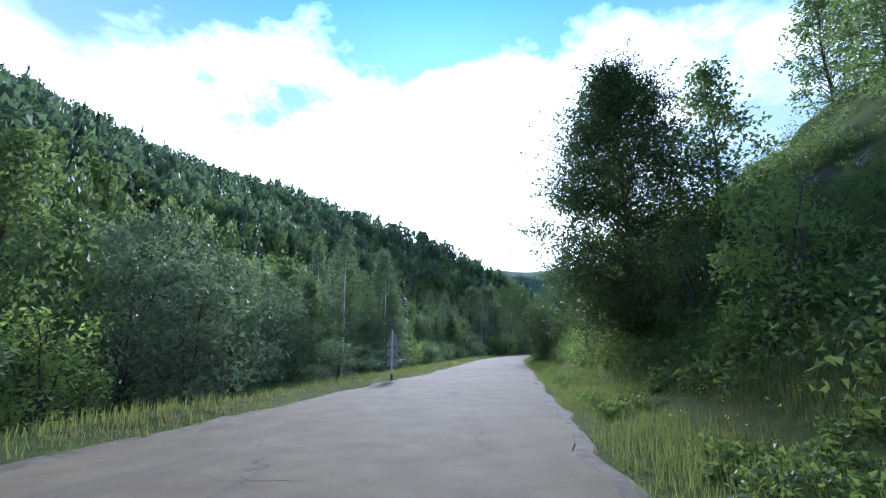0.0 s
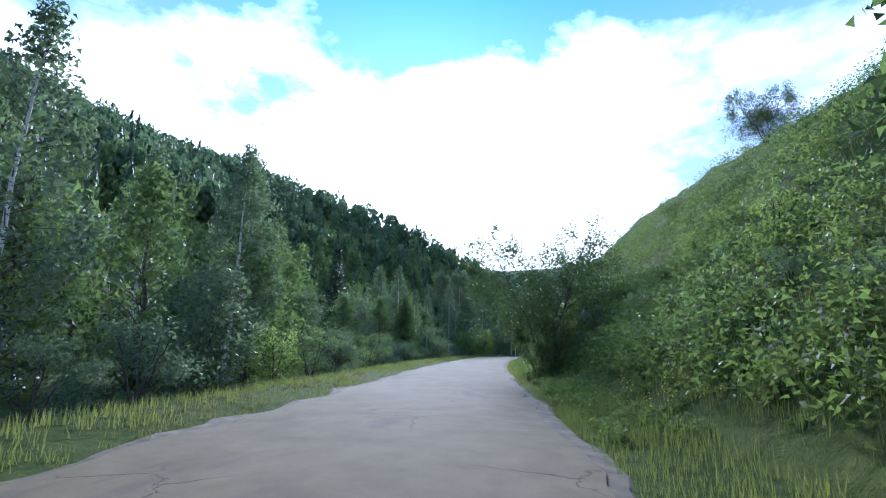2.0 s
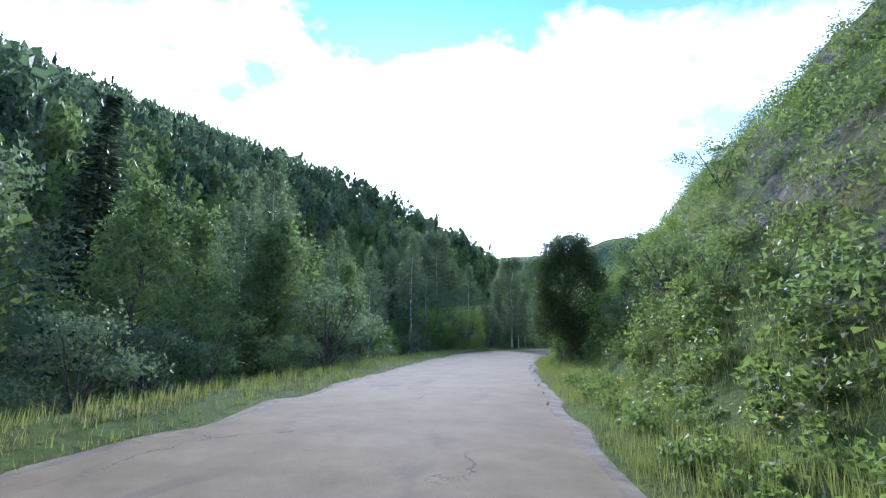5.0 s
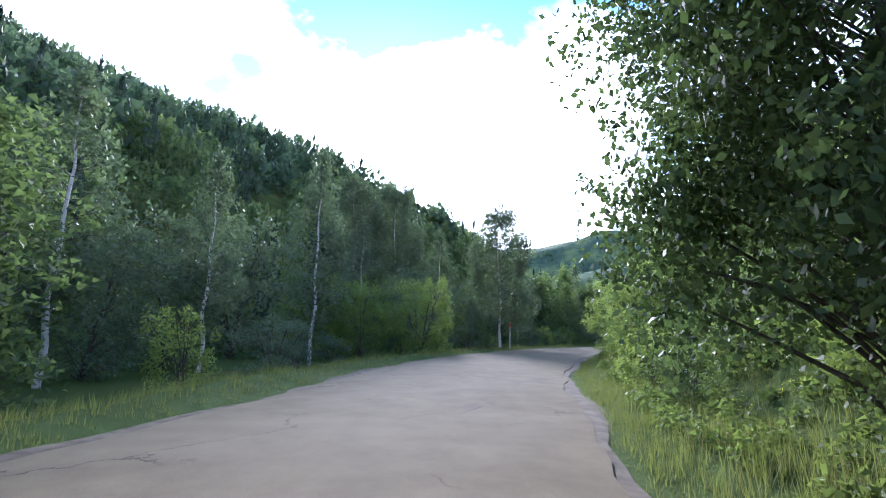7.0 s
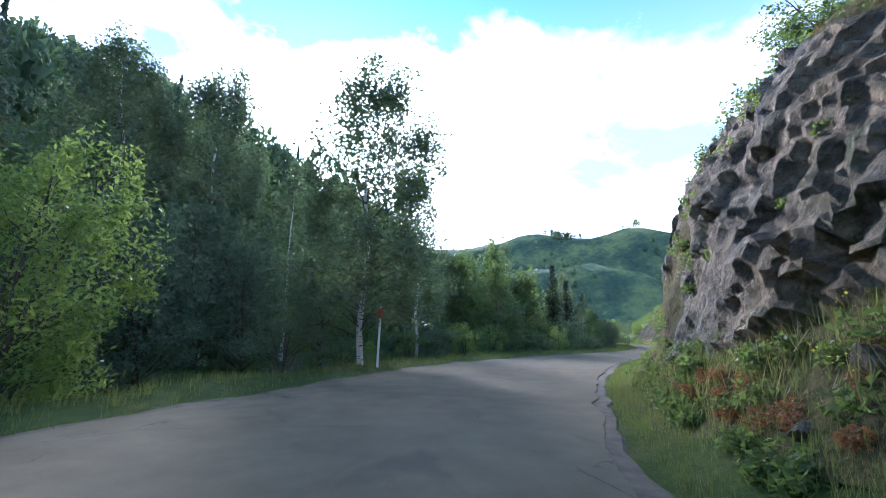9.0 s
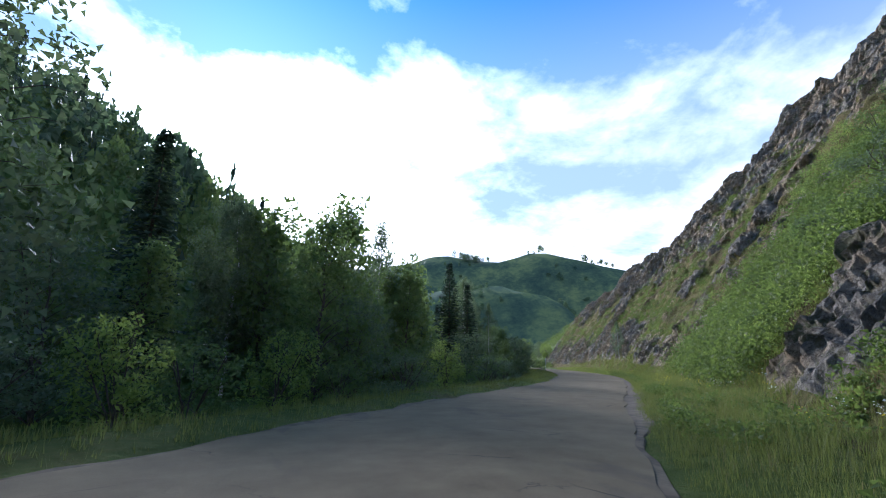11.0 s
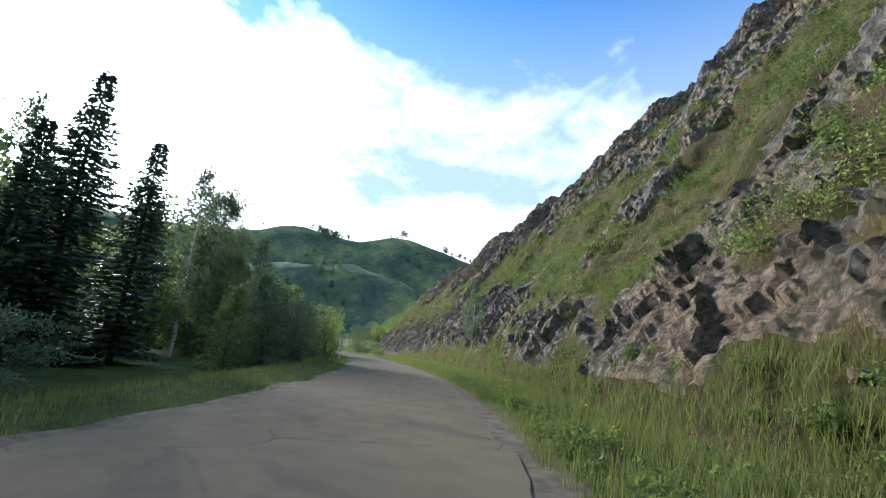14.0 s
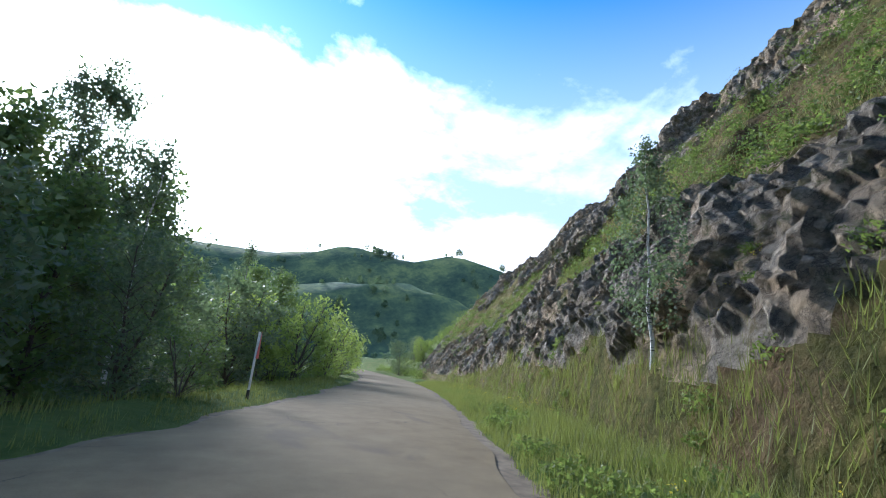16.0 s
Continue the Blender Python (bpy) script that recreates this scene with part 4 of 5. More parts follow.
# the wood's edge on the left, tree by tree where it shows: kind, x, y, scale, turn, height factor
for kind, x, y, k, turn, tall in [
    ("alder_b", -11.0, 15.5, 0.62, 0.0, 0.95), ("bush", -7.9, 22.2, 0.8, 1.0, 0.9), ("bush", -8.4, 26.6, 0.75, 2.0, 1.0), ("maple", -10.2, 9.5, 0.7, 0.5, 0.9), ("bush", -9.2, 5.5, 0.9, 0.2, 0.9),
    ("alder_b", -9.5, 39.5, 0.58, 3.0, 0.9), ("bush", -7.6, 50.5, 1.0, 0.9, 1.0), ("bush", -6.6, 59.0, 0.6, 0.1, 0.9), ("bush", -4.8, 79.7, 1.25, 1.9, 1.2), ("bush", -4.2, 84.5, 1.0, 4.0, 1.1),
    ("bush", 0.3, 118.0, 1.2, 0.4, 1.3), ("maple_tree", 2.2, 112.2, 0.98, 1.3, 1.0), ("maple_tree", -1.8, 111.6, 0.98, 3.3, 1.0), ("maple_tree", -5.0, 110.2, 0.8, 3.3, 0.9), ("birch_tall", 8.6, 121.6, 0.74, 0.7, 0.90), ("birch_tall", -2.5, 136.0, 1.06, 2.2, 1.0), ("birch_tall", -7.0, 131.5, 0.98, 4.2, 1.0), ("birch_tall", 16.0, 150.0, 0.55, 4.2, 1.0), ("birch_tall", 48.5, 196.0, 0.8, 1.2, 1.02),
    ("birch", -11.0, 44.0, 0.8, 0.3, 1.0), ("birch", -12.0, 46.5, 0.85, 2.3, 1.0), ("birch", -9.5, 83.0, 0.85, 1.1, 1.0), ("birch", -13.0, 87.0, 0.9, 5.1, 1.0),
    ("fir", 38.4, 175.8, 0.97, 0.0, 1.0), ("fir_b", 41.3, 177.0, 0.92, 1.0, 1.0), ("alder", 33.0, 174.0, 1.05, 2.0, 1.0), ("fir_b", 36.0, 181.0, 1.0, 3.0, 1.0), ("birch", 29.5, 178.0, 1.0, 0.5, 1.0), ("birch", 35.2, 183.0, 0.95, 0.4, 1.05),
    ("birch", 45.2, 187.5, 1.0, 1.4, 1.0), ("birch", 27.5, 166.5, 1.0, 4.4, 1.05), ("birch", 24.0, 161.0, 1.0, 3.4, 1.0), ("alder", 30.0, 165.0, 1.0, 1.4, 1.0), ("alder", 22.5, 153.5, 1.0, 0.4, 1.1), ("alder", 17.5, 150.0, 0.95, 2.4, 1.0), ("alder", 20.5, 157.0, 1.05, 5.4, 1.0),
    ("alder_b", 33.5, 158.5, 0.50, 0.0, 0.95), ("alder_near", 46.5, 177.0, 0.6, 1.0, 0.85), ("alder_b", 49.5, 180.5, 0.68, 2.0, 0.9), ("alder", 50.5, 186.0, 0.72, 2.6, 0.85), ("willow_near", 53.0, 184.5, 0.7, 3.6, 0.9), ("bush_dark", 54.5, 181.5, 0.62, 4.0, 0.9),
    ("alder", 47.0, 192.0, 1.0, 4.9, 1.0), ("birch", 52.0, 193.5, 0.8, 4.9, 1.0), ("alder_b", 57.0, 196.0, 0.75, 1.0, 0.9), ("maple", 62.0, 202.5, 1.3, 1.2, 1.05), ("maple", 59.0, 199.0, 1.2, 4.2, 1.05), ("maple", 66.0, 208.5, 1.15, 2.2, 1.0), ("alder_b", 63.0, 214.0, 0.8, 0.6, 0.9),
    ("willow_near", 91.0, 246.0, 0.8, 0.6, 1.0), ("alder_b", 84.0, 258.0, 0.7, 0.6, 1.0), ("alder", 92.0, 275.0, 0.7, 1.6, 1.0), ("maple", 72.0, 222.0, 1.1, 0.9, 1.0), ("alder_b", 76.0, 236.0, 0.8, 2.9, 1.0), ("maple_tree", 92.5, 240.0, 0.8, 2.9, 0.9), ("alder_b", 97.0, 252.0, 0.6, 2.0, 0.9),
]:
    plant_at(kind, x, y, k, turn, tall=tall)

# slim birch on the verge below the rocks
plant_at("birch", 62.6, 174.5, 0.36, 0.3, label="slim young birch with a thin white stem below the rocks", tall=1.0)

# the rest of the wood's edge: bushes along the verge and trees close behind them
r = np.random.default_rng(21)
for s in np.arange(-6, 262, 3.1):
    s = s + r.uniform(-1.0, 1.0)
    l = float(road_left(s)) - r.uniform(4.0, 5.8)
    if 4 < s < 30 or 36 < s < 42 or 49 < s < 53 or 78 < s < 90 or 106 < s < 116 or 172 < s < 212:
        continue
    kind = r.choice(["bush", "bush_dark", "bush_dark", "maple", "bush"])
    k = r.uniform(0.55, 0.95) * (0.75 if kind == "maple" else 1.0)
    plant(kind, s, l, k, r.uniform(0, 6.28), tall=r.uniform(0.85, 1.1), group="bushes along the left verge")
for k, s in enumerate(np.arange(2, 240, 3.6)):
    for lane in ((0, 1) if k % 2 else (0,)):
        at = s + r.uniform(-1.7, 1.7)
        l = -12.0 - 6.0 * lane - r.uniform(0, 5.0)
        kind = r.choice(["alder", "alder_b", "birch", "alder", "fir_b"] if lane else ["alder_near", "willow_near", "alder_near", "birch"])
        if 150 < at < 215 and lane == 0:
            continue
        plant(kind, at, l, r.uniform(0.72, 1.05) * (0.92 if lane == 0 else 1.02), r.uniform(0, 6.28), tall=r.uniform(0.9, 1.12), group="trees of the valley wood")
# bushes on the right verge and the lower slope
for s in np.arange(8, 100, 2.6):
    at = s + r.uniform(-0.8, 0.8)
    kind = r.choice(["bush_dark", "bush_dark", "bush", "maple"])
    if 40 < at < 57:
        continue
    small = 0.52 if 27 < at < 98 else 1.0
    plant(kind, at, r.uniform(4.6, 8.0), small * r.uniform(0.45, 0.85) * (0.75 if kind == "maple" else 1.0), r.uniform(0, 6.28), tall=r.uniform(0.8, 1.1), group="bushes on the right slope")
# taller bushes that break up the thicket past the bend
for s in np.arange(143.5, 158, 0.75):
    kind = r.choice(["bush_dark", "bush_dark", "bush", "maple"])
    plant(kind, s + r.uniform(-0.5, 0.5), r.uniform(5.6, 20.0), r.uniform(0.5, 0.95) * (0.7 if kind == "maple" else 1.0), r.uniform(0, 6.28), tall=r.uniform(0.75, 1.0), sink=0.15, group="bushes in the thicket past the bend")


# ---- joined greenery ----
def stuff(name, pieces, mat, label, category):
    v, f = merged(pieces)
    return tagged(mesh_object(name, v, f, mat), label, category, kind="stuff")


def far_tree_shapes(seed, conifer, fine=False):
    """A few small crowns for the mountain wood, each of some dozen ragged faces, one metre wide and one high."""
    r = np.random.default_rng(seed)
    out = []
    for _ in range(8):
        if conifer:
            t = r.uniform(0.05, 1, 110) ** 1.25
            a = r.uniform(0, 6.283, 110)
            rad = 0.5 * (1 - t) ** 0.9 * r.uniform(0.45, 1.1, 110)
            c = np.stack([np.cos(a) * rad, np.sin(a) * rad, t], 1)
            size = 0.13
        else:
            blobs = [np.array([math.cos(k * 2.4) * q, math.sin(k * 2.4) * q, 0.16 + 0.66 * k / 11]) * (1, 1, 1) for k, q in zip(range(12), 0.34 * np.sqrt(1 - (np.linspace(-0.75, 0.93, 12)) ** 2) * r.uniform(0.6, 1, 12))]
            c = np.concatenate([in_blob(r, 20 if fine else 8, b, (0.21, 0.21, 0.17)) for b in blobs])
            size = 0.112 if fine else 0.18
        out.append(leaf_quads(r, c, size, 0.85, 0.3, None, True))
    return out


def sow(r, n, shapes, place, wide, tall):
    pieces = []
    x, y = place(n)
    z = ground_height(x, y, False)
    for i in range(len(x)):
        v, f = shapes[r.integers(len(shapes))]
        a = r.uniform(0, 6.283)
        w, h = r.uniform(*wide), r.uniform(*tall)
        c, s = math.cos(a), math.sin(a)
        p = np.stack([(v[:, 0] * c - v[:, 1] * s) * w + x[i], (v[:, 0] * s + v[:, 1] * c) * w + y[i], v[:, 2] * h + z[i] - 0.3], 1)
        pieces.append((p, f))
    return pieces


def on_mountain(r, low=24.0, high=900.0):
    def place(n):
        x, y = r.uniform(-230, 70, 6 * n), r.uniform(-20, 420, 6 * n)
        s, l = along_road(x, y)
        near = np.exp(-np.maximum(-l - 26, 0) / 110.0)
        ok = (l < -low) & (l > -high) & (r.uniform(0, 1, 6 * n) < near)
        return x[ok][:n], y[ok][:n]
    return place


r = np.random.default_rng(33)
stuff("lower_wood", sow(r, 740, far_tree_shapes(6, False, True), on_mountain(r, 24.0, 70.0), (4.0, 6.5), (6.0, 10.0)), LEAF, "broadleaf wood on the foot of the mountain", "forest")
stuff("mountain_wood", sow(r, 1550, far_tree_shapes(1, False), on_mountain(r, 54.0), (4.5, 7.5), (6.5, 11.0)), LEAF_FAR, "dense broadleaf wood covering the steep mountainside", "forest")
stuff("mountain_firs", sow(r, 190, far_tree_shapes(2, True), on_mountain(r), (3.0, 4.2), (8.0, 13.0)), NEEDLE, "dark firs scattered in the mountain wood", "forest")


def on_far_hill(r):
    def place(n):
        x, y = r.uniform(-60, 520, 8 * n), r.uniform(330, 860, 8 * n)
        s, l = along_road(x, y)
        wood = fractal(x / 55, y / 55, 2.0, 3)
        ok = (np.abs(l) > 60) & (wood > 0.55)
        return x[ok][:n], y[ok][:n]
    return place


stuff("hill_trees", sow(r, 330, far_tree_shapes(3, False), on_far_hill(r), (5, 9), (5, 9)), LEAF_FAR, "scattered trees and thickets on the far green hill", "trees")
way, off = np.radians(np.r_[22.2 + r.normal(size=22) * 0.9, 31.6 + r.normal(size=4) * 0.35, 37.0, 37.3]), r.uniform(695, 725, 28)
crown_xy = (45 + np.sin(way) * off, 155 + np.cos(way) * off)
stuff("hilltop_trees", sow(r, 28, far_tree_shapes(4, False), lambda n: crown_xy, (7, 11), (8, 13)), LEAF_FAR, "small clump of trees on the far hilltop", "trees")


def shrubs(r, n, s_range, l_range, size, leaf, wide, patch):
    """Low shrubs on the slope, each a heap of leaves, thick in some patches and thin in others."""
    s, l = r.uniform(*s_range, 5 * n), l_range[0] + (l_range[1] - l_range[0]) * r.uniform(0, 1, 5 * n) ** 1.4
    p = spot(s, l)
    ok = fractal(p[:, 0] / 7, p[:, 1] / 7, 9.0, 3) > patch
    p, s, l = p[ok], s[ok], l[ok]
    z = ground_height(p[:, 0], p[:, 1])
    soil = (rockiness(np.concatenate([p, z[:, None]], 1), s, l) < (0.35 if wide[1] > 1.25 else 0.85 if wide[1] > 0.65 else 2.0)) | (s < 100)
    p, z = p[soil][:n], z[soil][:n]
    cent = []
    for i in range(len(p)):
        w = r.uniform(*wide)
        cent.append(in_blob(r, int((22 + 26 * w) * (0.2 / size) ** 1.5), (p[i, 0], p[i, 1], z[i] + 0.30 * w), (w * 0.7, w * 0.7, w * 0.5)))
    return [leaf_quads(r, np.concatenate(cent), size, leaf, 0.2, None, True)]


stuff("slope_shrubs", shrubs(r, 1700, (0, 106), (4.2, 36), 0.115, 0.55, (0.5, 1.4), 0.36) + shrubs(r, 520, (99, 126), (5.0, 22), 0.115, 0.55, (0.5, 1.4), 0.25), LEAF, "low green shrubs covering the steep slope", "shrubs")
stuff("slope_thicket", shrubs(r, 1000, (143.5, 163), (4.8, 38), 0.15, 0.5, (0.9, 2.1), 0.12) + shrubs(r, 800, (119, 144), (10.5, 38), 0.15, 0.5, (0.9, 2.0), 0.12) + shrubs(r, 600, (144, 162), (4.4, 16), 0.13, 0.55, (0.9, 2.0), 0.10) + shrubs(r, 160, (119, 137), (4.4, 11), 0.11, 0.55, (0.4, 0.9), 0.3), LEAF_MID, "thick green shrubs on the slope", "shrubs")
stuff("verge_shrubs", shrubs(r, 1500, (4, 106), (3.6, 12.0), 0.11, 0.55, (0.5, 1.2), 0.22), LEAF_MID, "fresh green shrubs along the foot of the slope", "shrubs")
stuff("verge_herbs", shrubs(r, 800, (2, 100), (1.9, 4.4), 0.076, 0.6, (0.22, 0.5), 0.38) + shrubs(r, 700, (100, 215), (1.8, 4.8), 0.08, 0.6, (0.22, 0.55), 0.40), LEAF_MID, "leafy green weeds among the verge grass", "weeds")
stuff("crag_shrubs", shrubs(r, 420, (168, 240), (5.5, 24), 0.09, 0.5, (0.35, 1.24), 0.28) + shrubs(r, 260, (172, 238), (5.0, 18), 0.07, 0.5, (0.22, 0.6), 0.36), LEAF_MID, "green shrubs rooted in the crags", "shrubs")
stuff("rusty_weeds", shrubs(r, 16, (107.5, 112.5), (2.1, 2.9), 0.045, 0.5, (0.18, 0.34), 0.0) + shrubs(r, 12, (109, 118), (4.8, 6.6), 0.05, 0.5, (0.2, 0.5), 0.0), RUSTY, "rust-brown withered weeds at the foot of the low cliff", "weeds")
stuff("hill_foot_shrubs", shrubs(r, 420, (250, 325), (4.5, 40), 0.24, 0.6, (0.9, 2.4), 0.25), LEAF_MID, "green shrubs where the slope runs out", "shrubs")
stuff("bright_thicket", shrubs(r, 700, (143, 172), (5.5, 36), 0.095, 0.5, (0.5, 1.4), 0.40), LEAF_YOUNG, "bright green leafy shrubs on the slope", "shrubs")
stuff("ledge_shrubs", shrubs(r, 1000, (104, 255), (6.5, 45), 0.11, 0.5, (0.35, 1.2), 0.45) + shrubs(r, 1500, (140, 258), (8.0, 46), 0.15, 0.45, (0.25, 0.8), 0.36), LEAF_MID, "small green shrubs growing between the rocks", "shrubs")


def blades(r, n, s_range, side, l_span, tall, wide, density=None):
    """Grass blades along one verge, as tapered leaning slips."""
    s = r.uniform(*s_range, n)
    edge = road_right(s) + 0.25 if side > 0 else -road_left(s) + 0.25
    l = side * (edge + l_span[0] + (l_span[1] - l_span[0]) * r.uniform(0, 1, n) ** 1.3)
    tuft = r.integers(0, max(1, n // 7), n)
    ts, tl = s[tuft % n] + r.normal(size=n) * 0.07, l[tuft % n] + r.normal(size=n) * 0.07
    keep = (tl < slope_foot(ts) + np.where(ts > 140, 0.9, 9.0)) | (ts < 126)
    keep &= (cliff_height(ts) < 0.3) | (tl < cliff_line(ts) - 0.25)
    ts, tl = ts[keep], tl[keep]
    p = spot(ts, tl)
    if density is not None:
        ok = fractal(p[:, 0] / 2.2, p[:, 1] / 2.2, 3.0, 3) > density
        p, ts, tl = p[ok], ts[ok], tl[ok]
    n = len(p)
    z = ground_height(p[:, 0], p[:, 1])
    gap = np.abs(tl) - (np.abs(road_right(ts)) if side > 0 else np.abs(road_left(ts)))
    h = r.uniform(*tall, n) * np.clip(0.35 + gap / 2.2, 0.35, 1.0) * (0.6 + 0.8 * fractal(p[:, 0] / 3, p[:, 1] / 3, 6.0, 2))
    a = r.uniform(0, 6.283, n)
    lean = r.uniform(0.05, 0.5, n) * h
    base = np.concatenate([p, z[:, None] - 0.04], 1)
    d = np.stack([np.cos(a), np.sin(a), 0 * a], 1)
    w = np.stack([-np.sin(a), np.cos(a), 0 * a], 1) * (r.uniform(*wide, n))[:, None] * 0.5
    up = np.array([0, 0, 1.0])
    tip = base + d * lean[:, None] + up * h[:, None]
    return np.stack([base - w, base + w, tip], 1).reshape(-1, 3), np.arange(3 * n).reshape(-1, 3)


def grass(name, mat, label, *sets):
    return stuff(name, [blades(*one) for one in sets], mat, label, "grass")


grass("verge_grass", GRASS, "green grass along both road verges", (r, 130000, (2, 100), 1, (0.05, 4.0), (0.14, 0.40), (0.007, 0.016)), (r, 80000, (98, 150), 1, (0.1, 4.4), (0.14, 0.36), (0.006, 0.012)), (r, 110000, (150, 235), 1, (0.1, 5.0), (0.22, 0.55), (0.009, 0.020)), (r, 24000, (4, 124), 1, (3.6, 9.0), (0.15, 0.40), (0.010, 0.02)), (r, 60000, (0, 220), -1, (0.0, 4.0), (0.12, 0.36), (0.014, 0.028)))
grass("dry_grass", HAY, "dry straw-coloured grass among the green", (r, 14000, (0, 160), 1, (0.2, 4.0), (0.20, 0.45), (0.006, 0.012), 0.48), (r, 22000, (-4, 70), -1, (0.0, 1.3), (0.06, 0.2), (0.012, 0.02), 0.42))


def tussocks(r, n, s_range, up_range, tall, patch):
    """Tufts of grass on the ledges of the slope."""
    s, up = r.uniform(*s_range, n), up_range[0] + (up_range[1] - up_range[0]) * r.uniform(0, 1, n) ** 1.5
    l = slope_foot(s) + up
    p = spot(s, l)
    p3 = np.concatenate([p, ground_height(p[:, 0], p[:, 1])[:, None]], 1)
    soil = (rockiness(p3, s, l) < 0.3) & ((cliff_height(s) < 0.3) | (np.abs(l - cliff_line(s) - 0.7) > 1.3))
    p3 = p3[soil] if patch else p3
    n = len(p3)
    base = np.repeat(p3, 9, 0) + r.normal(size=(9 * n, 3)) * (0.12, 0.12, 0.05)
    h = r.uniform(*tall, 9 * n)
    a = r.uniform(0, 6.283, 9 * n)
    d = np.stack([np.cos(a), np.sin(a), 0 * a], 1)
    w = np.stack([-np.sin(a), np.cos(a), 0 * a], 1) * 0.008
    tip = base + d * (h * r.uniform(0.1, 0.8, 9 * n))[:, None] + np.array([0, 0, 1.0]) * h[:, None]
    return [(np.stack([base - w, base + w, tip], 1).reshape(-1, 3), np.arange(27 * n).reshape(-1, 3))]


stuff("slope_grass", tussocks(r, 17000, (98, 262), (0.0, 40), (0.14, 0.34), True) + tussocks(r, 7000, (140, 225), (-0.8, 3.4), (0.25, 0.55), True), GRASS, "tufts of green grass on the ledges", "grass")
stuff("slope_straw", tussocks(r, 3000, (98, 124), (0.0, 40), (0.16, 0.46), True) + tussocks(r, 10000, (166, 262), (4.5, 40), (0.16, 0.46), True), HAY, "tufts of dry grass on the ledges", "grass")


def flowers(r, n, s_range, l_range, tall, size, heads, patch):
    s, l = r.uniform(*s_range, 4 * n), r.uniform(*l_range, 4 * n)
    p = spot(s, l)
    ok = fractal(p[:, 0] / 2.5, p[:, 1] / 2.5, 13.0, 3) > patch
    p = p[ok][:n]
    z = ground_height(p[:, 0], p[:, 1])
    h = r.uniform(*tall, len(p))
    c = np.concatenate([np.stack([p[:, 0], p[:, 1], z + h], 1) + r.normal(size=(len(p), 3)) * (0.07, 0.07, 0.05) for _ in range(heads)])
    return [leaf_quads(r, c, size, 0.9, 0.8)]


stuff("yellow_flowers", flowers(r, 420, (0, 225), (2.2, 5.2), (0.35, 0.6), 0.032, 7, 0.52) , YELLOW, "small yellow wild flowers in the tall grass", "flowers")
stuff("white_umbels", flowers(r, 40, (60, 150), (2.6, 5.0), (0.45, 0.75), 0.032, 12, 0.5) + flowers(r, 9, (24, 32), (-6.6, -5.8), (0.4, 0.7), 0.04, 10, 0.45), UMBEL, "white umbel flowers on the verge", "flowers")


# ---- rocks on the slope ----
def rock_shape(seed, cuts=16):
    """A craggy block: a ball cut by many planes, with a few rough bumps."""
    r = np.random.default_rng(seed)
    bm = bmesh.new()
    bmesh.ops.create_icosphere(bm, subdivisions=3, radius=1.0)
    v = np.array([q.co for q in bm.verts])
    for _ in range(cuts):
        d = r.normal(size=3)
        d /= np.linalg.norm(d)
        at = r.uniform(0.50, 0.85)
        over = np.maximum(v @ d - at, 0)
        v -= over[:, None] * d * 0.93
    v += (fractal(v[:, 0] * 2.2 + seed, v[:, 1] * 2.2, v[:, 2] * 2.2, 4, 0.6) - 0.5)[:, None] * v * 0.45
    for q, co in zip(bm.verts, v):
        q.co = co
    me = bpy.data.meshes.new("stone")
    bm.to_mesh(me)
    bm.free()
    me.materials.append(ROCK)
    return me


ROCKS = [rock_shape(k) for k in range(7)]


def rock(s, l, size, tilt, k, up=0.0, label="craggy grey-brown rock outcrop jutting from the grassy slope"):
    x, y = spot(np.array([s]), np.array([l]))[0]
    z = float(ground_height(np.array([x]), np.array([y]))[0])
    ob = new("stone", ROCKS[k % len(ROCKS)])
    ob.matrix_basis = Matrix.LocRotScale((x, y, z + up), Euler(tilt), size)
    return tagged(ob, label, "rock", "stones below the slope")


r = np.random.default_rng(5)
for k in range(16):  # loose stones below the crags
    s = r.uniform(108, 235)
    l = float(slope_foot(s)) + r.uniform(-0.6, 1.5)
    w = r.uniform(0.12, 0.3)
    rock(s, l, (w * r.uniform(0.9, 1.6), w, w * r.uniform(0.5, 0.9)), tuple(r.uniform(-0.6, 0.6, 3)), k, -0.1 * w, "fallen grey stone in the grass below the crags")


# ---- road signs ----
def part(name, bm, mat, parent, label=""):
    me = bpy.data.meshes.new(name)
    bm.normal_update()
    bm.to_mesh(me)
    bm.free()
    me.materials.append(mat)
    ob = new(name, me)
    ob.parent = parent
    return tagged(ob, label) if label else ob


def pole(radius, low, high, bottom=0.0, sides=14):
    bm = bmesh.new()
    bmesh.ops.create_cone(bm, cap_ends=True, segments=sides, radius1=radius, radius2=radius * (0.97 if not bottom else bottom), depth=high - low, matrix=Matrix.Translation((0, 0, (low + high) / 2)))
    return bm


def plate(corners, thick, at):
    """A thin plate with rounded corners, standing upright and facing along y."""
    bm = bmesh.new()
    n, vs = len(corners), []
    for i, c in enumerate(corners):
        p, a, b = Vector(c), Vector(corners[i - 1]), Vector(corners[(i + 1) % n])
        e = 0.05
        pa, pb = p + (a - p).normalized() * e, p + (b - p).normalized() * e
        for k in (0.0, 0.33, 0.67, 1.0):
            q = (1 - k) ** 2 * pa + 2 * k * (1 - k) * p + k * k * pb
            vs.append(bm.verts.new((q.x, 0, q.y)))
    f = bm.faces.new(vs)
    out = bmesh.ops.extrude_face_region(bm, geom=[f])
    bmesh.ops.translate(bm, vec=(0, thick, 0), verts=[v for v in out["geom"] if isinstance(v, bmesh.types.BMVert)])
    bmesh.ops.recalc_face_normals(bm, faces=bm.faces)
    bmesh.ops.translate(bm, vec=at, verts=bm.verts)
    return bm


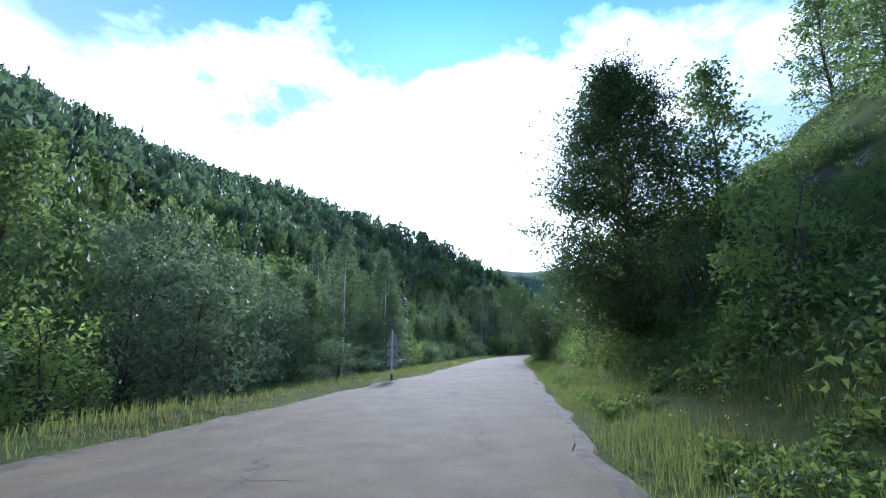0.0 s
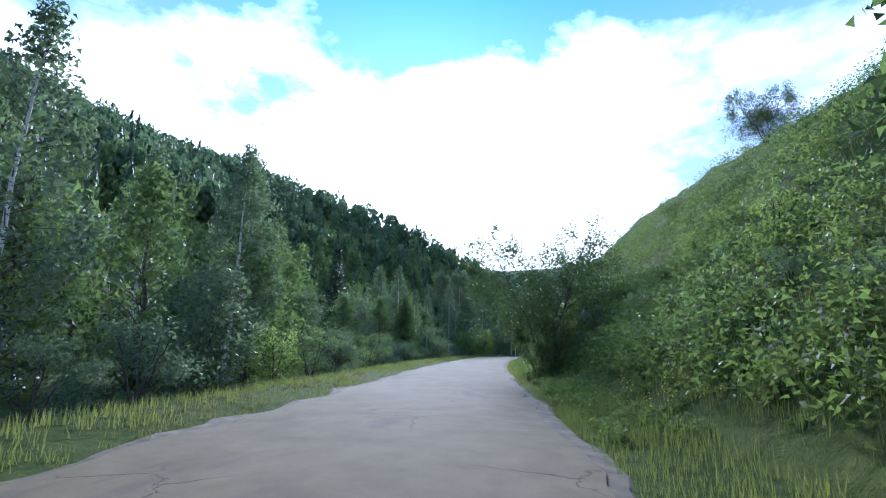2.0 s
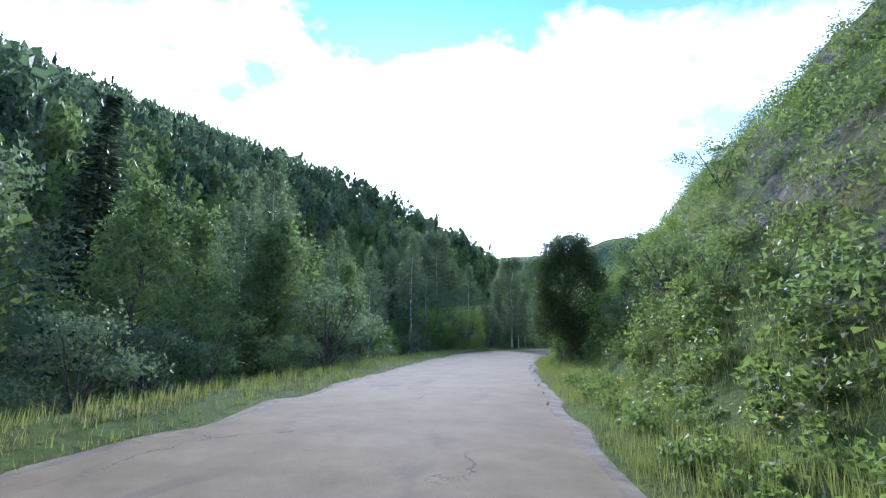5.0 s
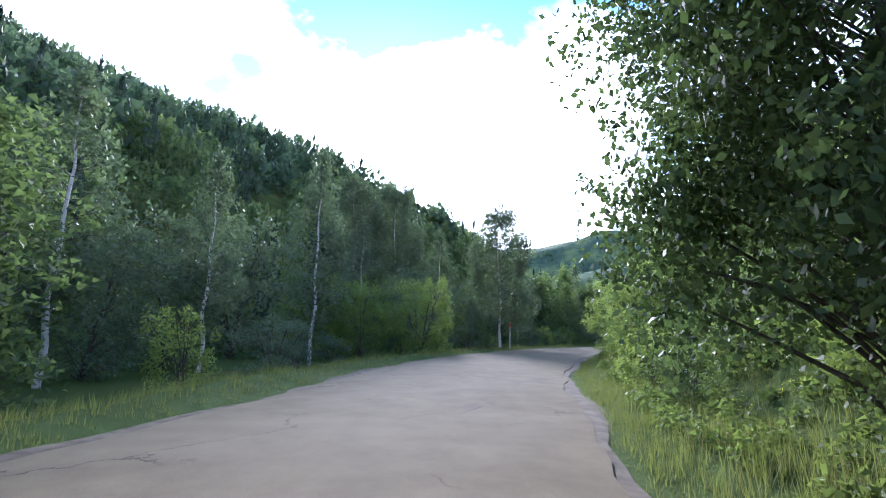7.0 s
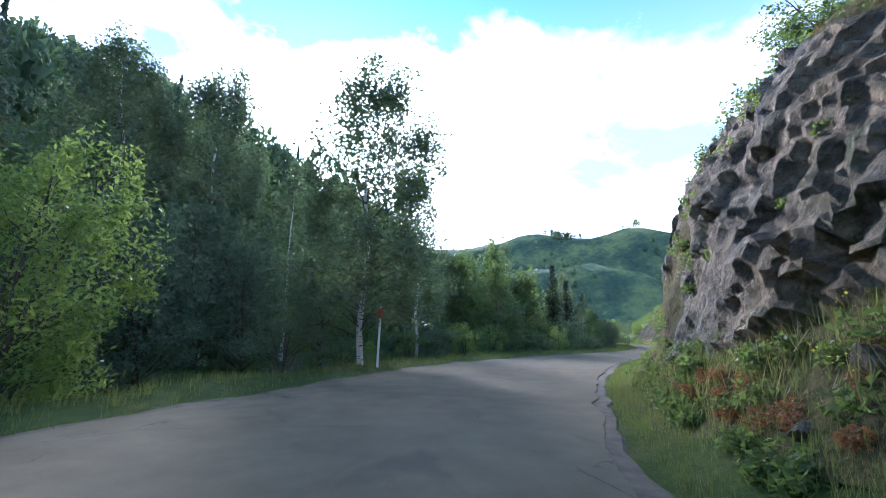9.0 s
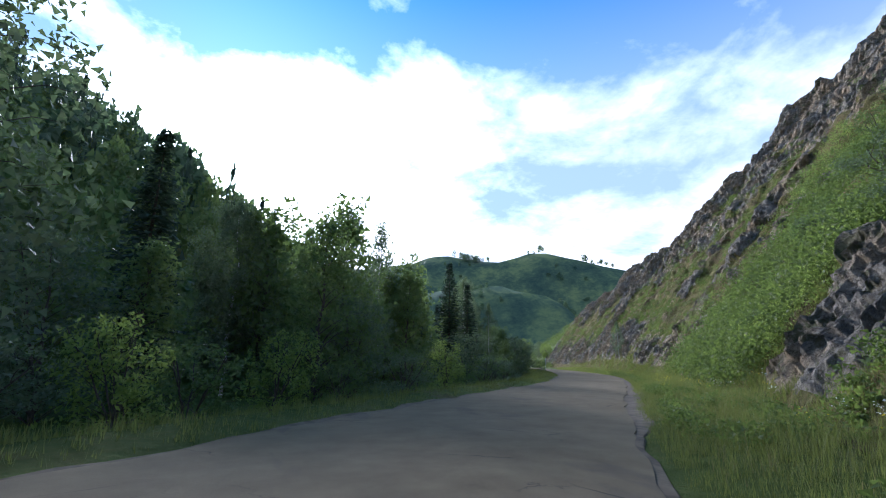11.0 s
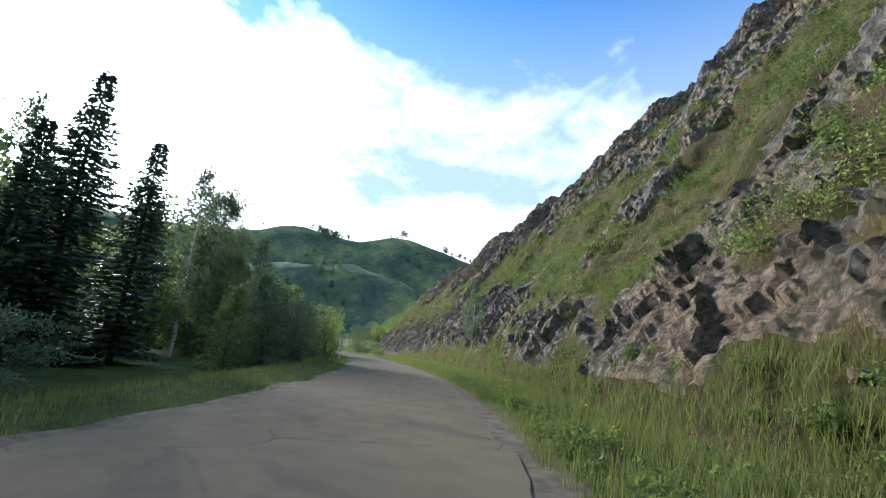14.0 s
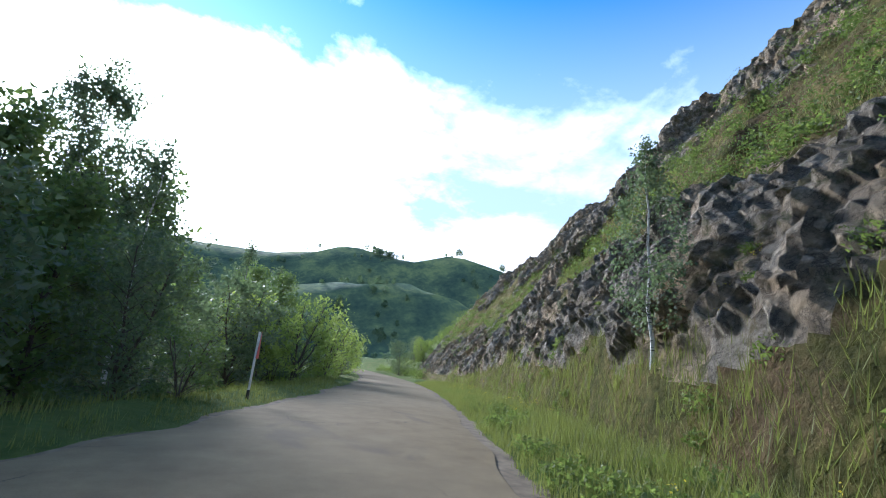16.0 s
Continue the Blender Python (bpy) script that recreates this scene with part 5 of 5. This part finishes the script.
def warning_sign(x, y, facing, high, plates, label):
    sign = tagged(new("road_sign"), label, "road sign")
    sign.matrix_basis = pose(x, y, float(ground_height(np.array([x]), np.array([y]))[0]) - 0.1, 0, 0, facing)
    part("post", pole(0.035, 0.0, high), WHITE_PAINT, sign, "white painted steel post")
    part("base", pole(0.05, 0.0, 0.35, 0.9), BLACK_PAINT, sign, "black painted foot")
    z = high - 0.75
    tri = part("triangle_plate", plate([(-0.42, 0), (0.42, 0), (0, 0.74)], 0.012, (0, -0.055, z)), ZINC, sign, "grey sheet back of a triangular plate")
    part("rim", plate([(-0.45, -0.02), (0.45, -0.02), (0, 0.79)], 0.006, (0, -0.064, z)), RED_PAINT, tri, "red rim")
    for k in range(plates):
        part("panel", plate([(-0.32, 0), (0.32, 0), (0.32, 0.34), (-0.32, 0.34)], 0.012, (0, -0.055, z - 0.44 * (k + 1))), ZINC, sign, "grey back of a rectangular panel")
    for k in range(2):
        clamp = bmesh.new()
        bmesh.ops.create_cube(clamp, size=1.0, matrix=Matrix.Translation((0, -0.02, z + 0.12 + 0.3 * k)) @ Matrix.Diagonal((0.22, 0.03, 0.035, 1)))
        bmesh.ops.bevel(clamp, geom=clamp.edges[:], offset=0.006, segments=1, affect="EDGES")
        part("clamp", clamp, ZINC, sign)
    return sign


def marker_post(x, y, high):
    post = tagged(new("marker_post"), "thin white marker post with a red top beside the bend", "marker post")
    post.matrix_basis = pose(x, y, float(ground_height(np.array([x]), np.array([y]))[0]) - 0.1, 2, 1, 0)
    part("post", pole(0.045, 0.0, high - 0.45), WHITE_PAINT, post, "white painted post")
    part("red_band", pole(0.075, high - 0.45, high - 0.08), RED_PAINT, post, "red reflective head")
    part("cap", pole(0.05, high - 0.08, high, 0.4), WHITE_PAINT, post)


warning_sign(-4.8, 20.6, 150.0, 2.3, 2, "white sign post with grey-backed triangular plate and panels")
warning_sign(56.3, 183.0, 76.0, 2.0, 0, "white sign post with grey-backed triangular plate on the verge")
marker_post(9.2, 120.2, 2.35)
